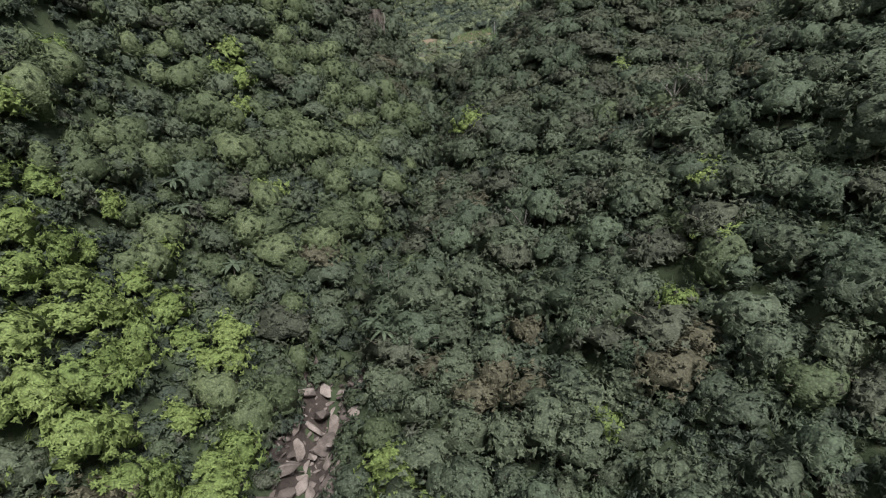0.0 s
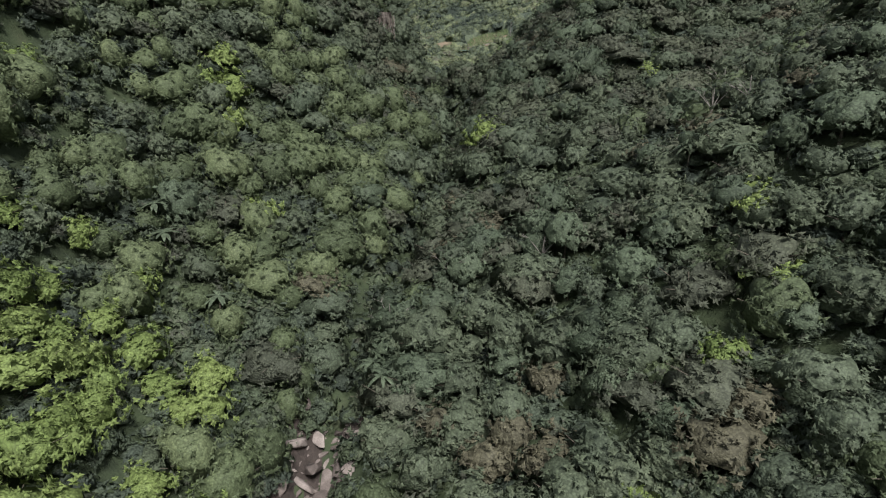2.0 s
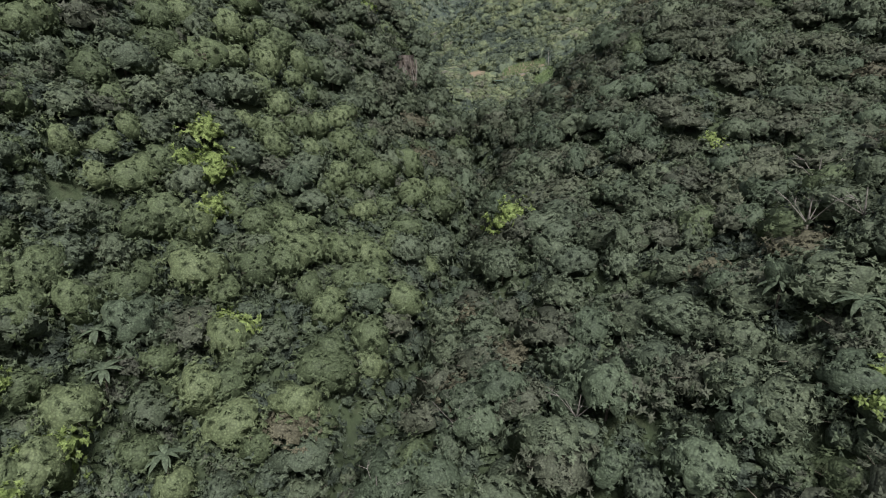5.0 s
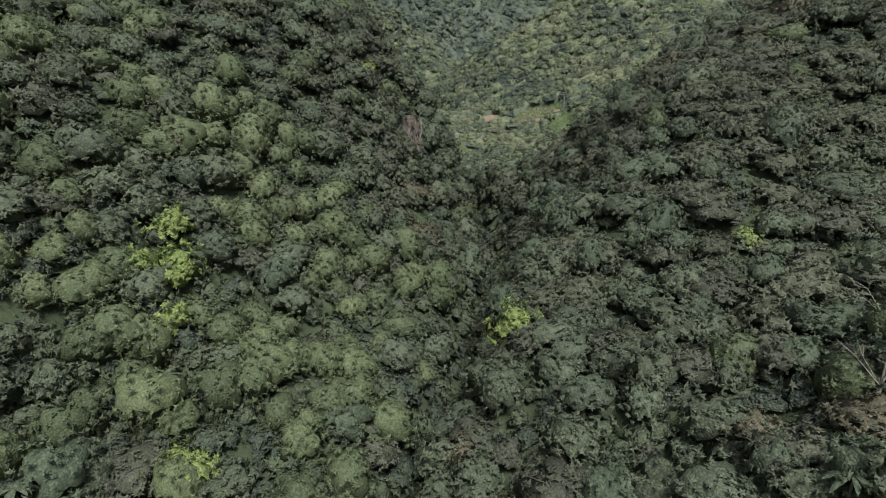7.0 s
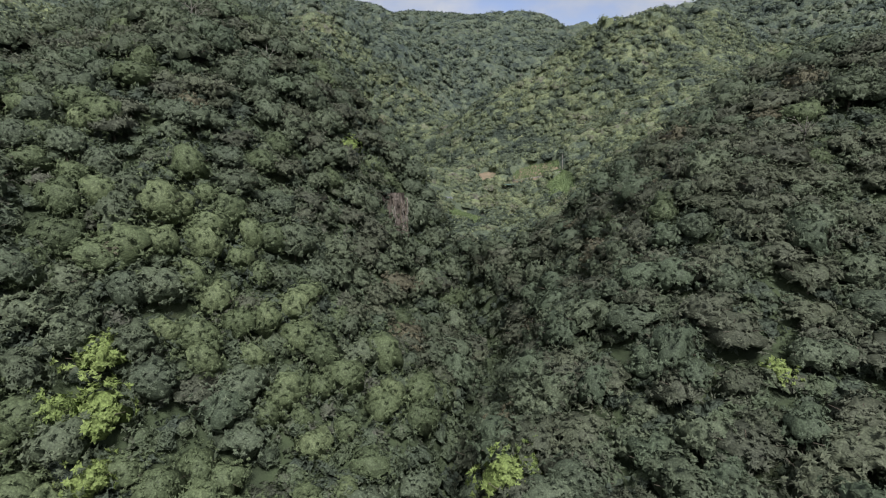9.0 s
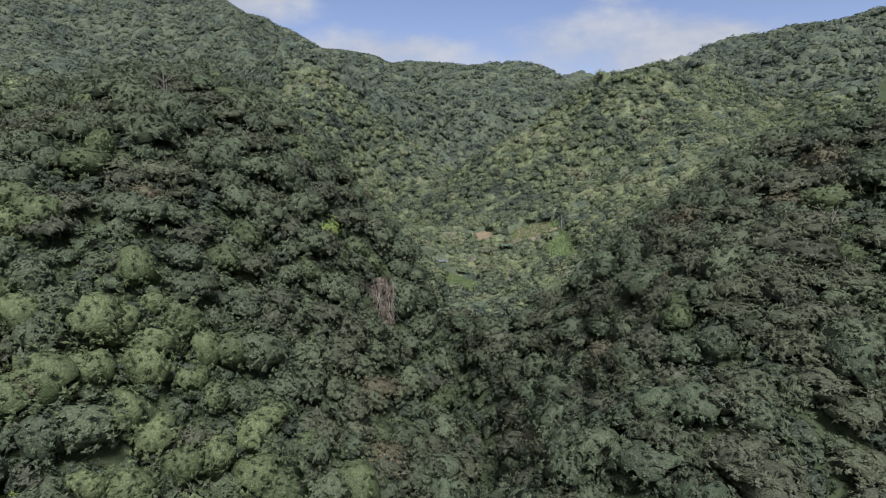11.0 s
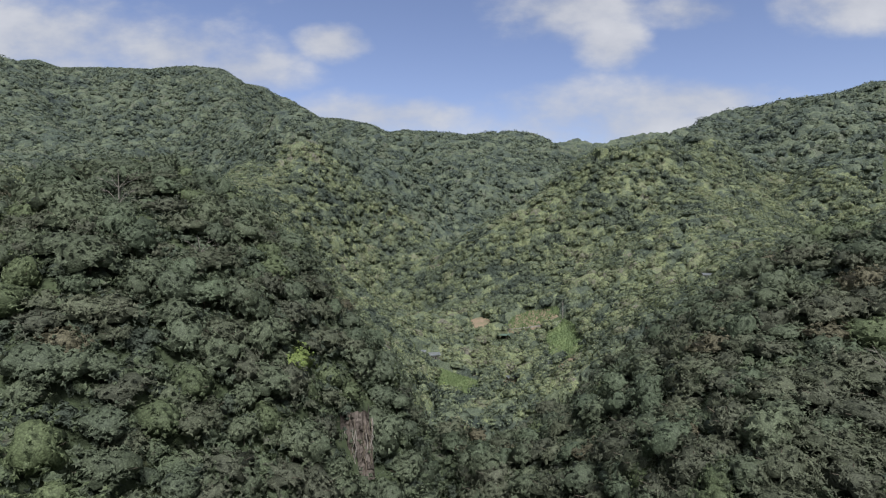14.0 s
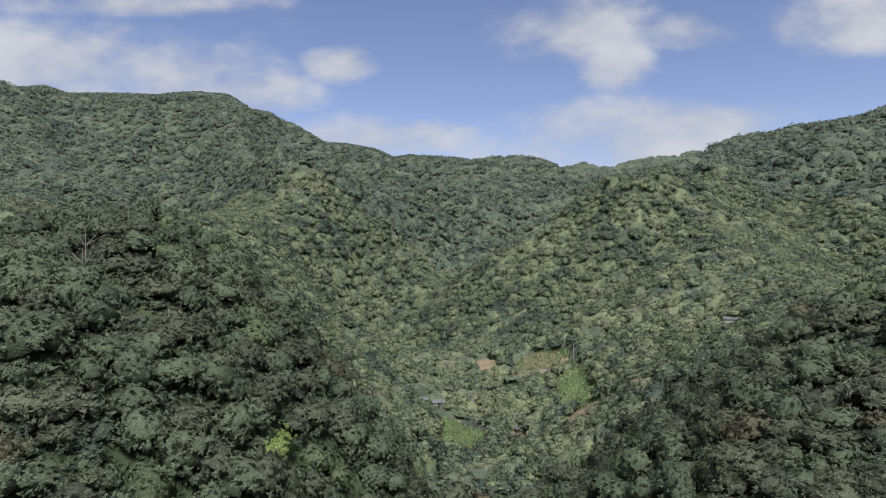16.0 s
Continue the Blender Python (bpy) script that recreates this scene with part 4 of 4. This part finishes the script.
def shed(x, y, turn, w, d, h, walls, roof, label, open_front=False):
    z = float(min(ground(x + a, y + c) for a in (-w / 2, w / 2) for c in (-d / 2, d / 2)))
    z = max(z, float(ground(x, y)) - 0.6)
    foot = thing("shed", x, y, z, turn, label, "shed", "sheds on the valley floor")
    t = 0.18
    part("wall", *box(-w / 2, w / 2, d / 2 - t, d / 2, -1.5, h), walls, foot)
    part("wall", *box(-w / 2, -w / 2 + t, -d / 2 + t, d / 2 - t, -1.5, h), walls, foot)
    part("wall", *box(w / 2 - t, w / 2, -d / 2 + t, d / 2 - t, -1.5, h), walls, foot)
    if open_front:
        for k in range(4):
            px = -w / 2 + 0.1 + k * (w - 0.2) / 3
            part("post", *box(px - 0.08, px + 0.08, -d / 2, -d / 2 + 0.16, -1.5, h), BARK, foot)
    else:
        part("wall", *box(-w / 2, w / 2, -d / 2, -d / 2 + t, -1.5, h), walls, foot)
        part("door", *box(-0.45, 0.45, -d / 2 - 0.05, -d / 2 - 0.004, 0, min(2.0, h - 0.2)), DARK, foot, "dark wooden door")
        part("window", *box(w / 2 - 1.5, w / 2 - 0.7, -d / 2 - 0.04, -d / 2 - 0.004, 1.0, 1.8), DARK, foot, "dark window pane")
    e = 0.45
    v, f = box(-w / 2 - e, w / 2 + e, -d / 2 - e, d / 2 + e, h, h + 0.12)
    v = [(a, c, q + (c + d / 2) * 0.14) for a, c, q in v]
    part("roof", v, f, roof, foot, "pitched sheet roof")
    n = int(w / 0.9)
    for k in range(n):
        px = -w / 2 + (k + 0.5) * w / n
        rv, rf = box(px - 0.04, px + 0.04, -d / 2 - e, d / 2 + e, h + 0.13, h + 0.19)
        part("roof_rib", [(a, c, q + (c + d / 2) * 0.14) for a, c, q in rv], rf, roof, foot)


GREEN_SHEET = mottled("green_sheet_metal", [(0.3, (0.05, 0.085, 0.07)), (0.7, (0.10, 0.15, 0.12))], 0.6, 5.0, 0.5, 0.01)
shed(71, 416, 8, 4.6, 3.6, 2.9, WHITEWASH, SHEET, "small whitewashed shed with a grey sheet roof")
shed(51, 461, -6, 11.0, 4.0, 2.6, CONCRETE, GREEN_SHEET, "long open shelter with a dark green roof", True)
shed(11, 434, 14, 5.5, 4.2, 2.7, CONCRETE, SHEET, "concrete hut with a pale metal roof among trees")
shed(4, 430, -10, 4.0, 3.2, 2.4, CONCRETE, SHEET, "little grey store shed beside the hut")
shed(52, 417, 20, 5.0, 3.2, 2.2, BARK, SHEET, "low lean-to with a pale sheet roof")
shed(154, 417, -14, 7.0, 5.0, 3.2, WHITEWASH, SHEET, "white cottage with a blue-grey roof on the slope")


def utility_pole(x, y, h):
    foot = thing("utility_pole", x, y, float(ground(x, y)), 10, "tall pale concrete utility pole by the terrace", "pole")
    v, f = [], []
    limb(v, f, (0, 0, -1), (0, 0, h), 0.24, 0.16, 8)
    part("post", v, f, CONCRETE, foot)
    part("crossarm", *box(-0.9, 0.9, -0.22, -0.16, h - 0.9, h - 0.75), DARK, foot)
    for k in (-0.75, 0, 0.75):
        part("insulator", *box(k - 0.06, k + 0.06, -0.25, -0.13, h - 0.75, h - 0.5), WHITEWASH, foot)


utility_pole(86.5, 461, 10.5)


def retaining_wall(ax, ay, bx, by, h):
    n = 14
    foot = thing("retaining_wall", 0, 0, 0, 0, "low pale stone retaining wall under the terrace", "wall")
    for k in range(n):
        x0, y0 = ax + (bx - ax) * k / n, ay + (by - ay) * k / n
        x1, y1 = ax + (bx - ax) * (k + 0.985) / n, ay + (by - ay) * (k + 0.985) / n
        z0, z1 = float(ground(x0, y0)), float(ground(x1, y1))
        v = [(x0, y0, z0 - 1), (x1, y1, z1 - 1), (x1, y1 + 0.4, z1 - 1), (x0, y0 + 0.4, z0 - 1)]
        v += [(a, c, (z0 if i in (0, 3) else z1) + h) for i, (a, c, _) in enumerate(v)]
        f = [(0, 1, 5), (0, 5, 4), (1, 2, 6), (1, 6, 5), (2, 3, 7), (2, 7, 6), (3, 0, 4), (3, 4, 7), (4, 5, 6), (4, 6, 7), (0, 2, 1), (0, 3, 2)]
        part("stone_block", v, f, CONCRETE, foot)


retaining_wall(54, 466, 85, 458, 1.3)


# ---- plants that stand out by their shape ----
def frond(length, droop, width, rise):
    """An arching frond: a midrib with drooping blades on both sides."""
    v, f = [], []
    n = 9
    for i in range(n + 1):
        s = i / n
        x, z = length * s, rise * s - droop * s * s
        w = width * math.sin(math.pi * min(0.08 + s * 0.92, 1)) ** 0.7
        v += [(x, -w, z - 0.25 * w), (x, 0, z), (x, w, z - 0.25 * w)]
    for i in range(n):
        a = i * 3
        f += [(a, a + 3, a + 4), (a, a + 4, a + 1), (a + 1, a + 4, a + 5), (a + 1, a + 5, a + 2)]
    return v, f


def plume(name, x, y, lift, trunk_h, count, length, droop, width, rise, material, label, category, seed):
    r = random.Random(seed)
    foot = thing(name, x, y, float(ground(x, y)) + lift, r.uniform(0, 360), label, category, name + "s of the valley")
    v, f = [], []
    limb(v, f, (0, 0, -lift - 0.5), (0, 0, trunk_h), 0.22, 0.14, 7)
    part("trunk", v, f, BARK, foot)
    fv, ff = frond(length, droop, width, rise)
    me = mesh_from("frond", fv, ff, material)
    for k in range(count):
        ob = new("frond", me)
        ob.parent = foot
        s = r.uniform(0.8, 1.15)
        ob.matrix_basis = pose(0, 0, trunk_h - 0.05, 0, r.uniform(-22, 12), 360 * k / count + r.uniform(-12, 12)) @ Matrix.Diagonal((s, s, s, 1))


for k, (x, y) in enumerate([(-44.5, 125), (-47, 129), (-40, 153), (-36, 150), (-33, 118), (58, 118), (62, 108), (-1, 101), (-3, 106)]):
    plume("tree_fern", x, y, 2.0, 4.2, 12, 3.4, 2.6, 0.42, 1.5, LEAF["evergreen"], "tree fern with long arching green fronds", "fern", 60 + k)
for k, (x, y) in enumerate([(5.5, 441), (8, 443), (2, 438), (14, 385), (11, 388), (17, 389), (8, 383)]):
    plume("banana_plant", x, y, 0.0, 2.6, 8, 3.0, 2.0, 0.42, 2.3, LEAF["flush"], "banana plant with broad pale green leaves", "banana plant", 80 + k)


def bare_tree(x, y, size, seed):
    foot = thing("bare_tree", x, y, float(ground(x, y)), seed * 40, "leafless pale grey dead tree with forked branches", "tree", "bare trees")
    me = trunk_mesh(seed, 9.0 * size, 4.0 * size, DEADWOOD, 3)
    ob = new("trunk", me)
    ob.parent = foot


for k, (x, y, s) in enumerate([(30, 116, 1.0), (66, 127, 1.1), (0.5, 114, 1.0), (12, 121, 0.9), (-69, 276, 1.2), (-64, 268, 1.0), (70, 121, 1.0), (75, 140, 1.0), (-40, 262, 1.0), (108, 236, 1.1)]):
    bare_tree(x, y, s, 300 + k)
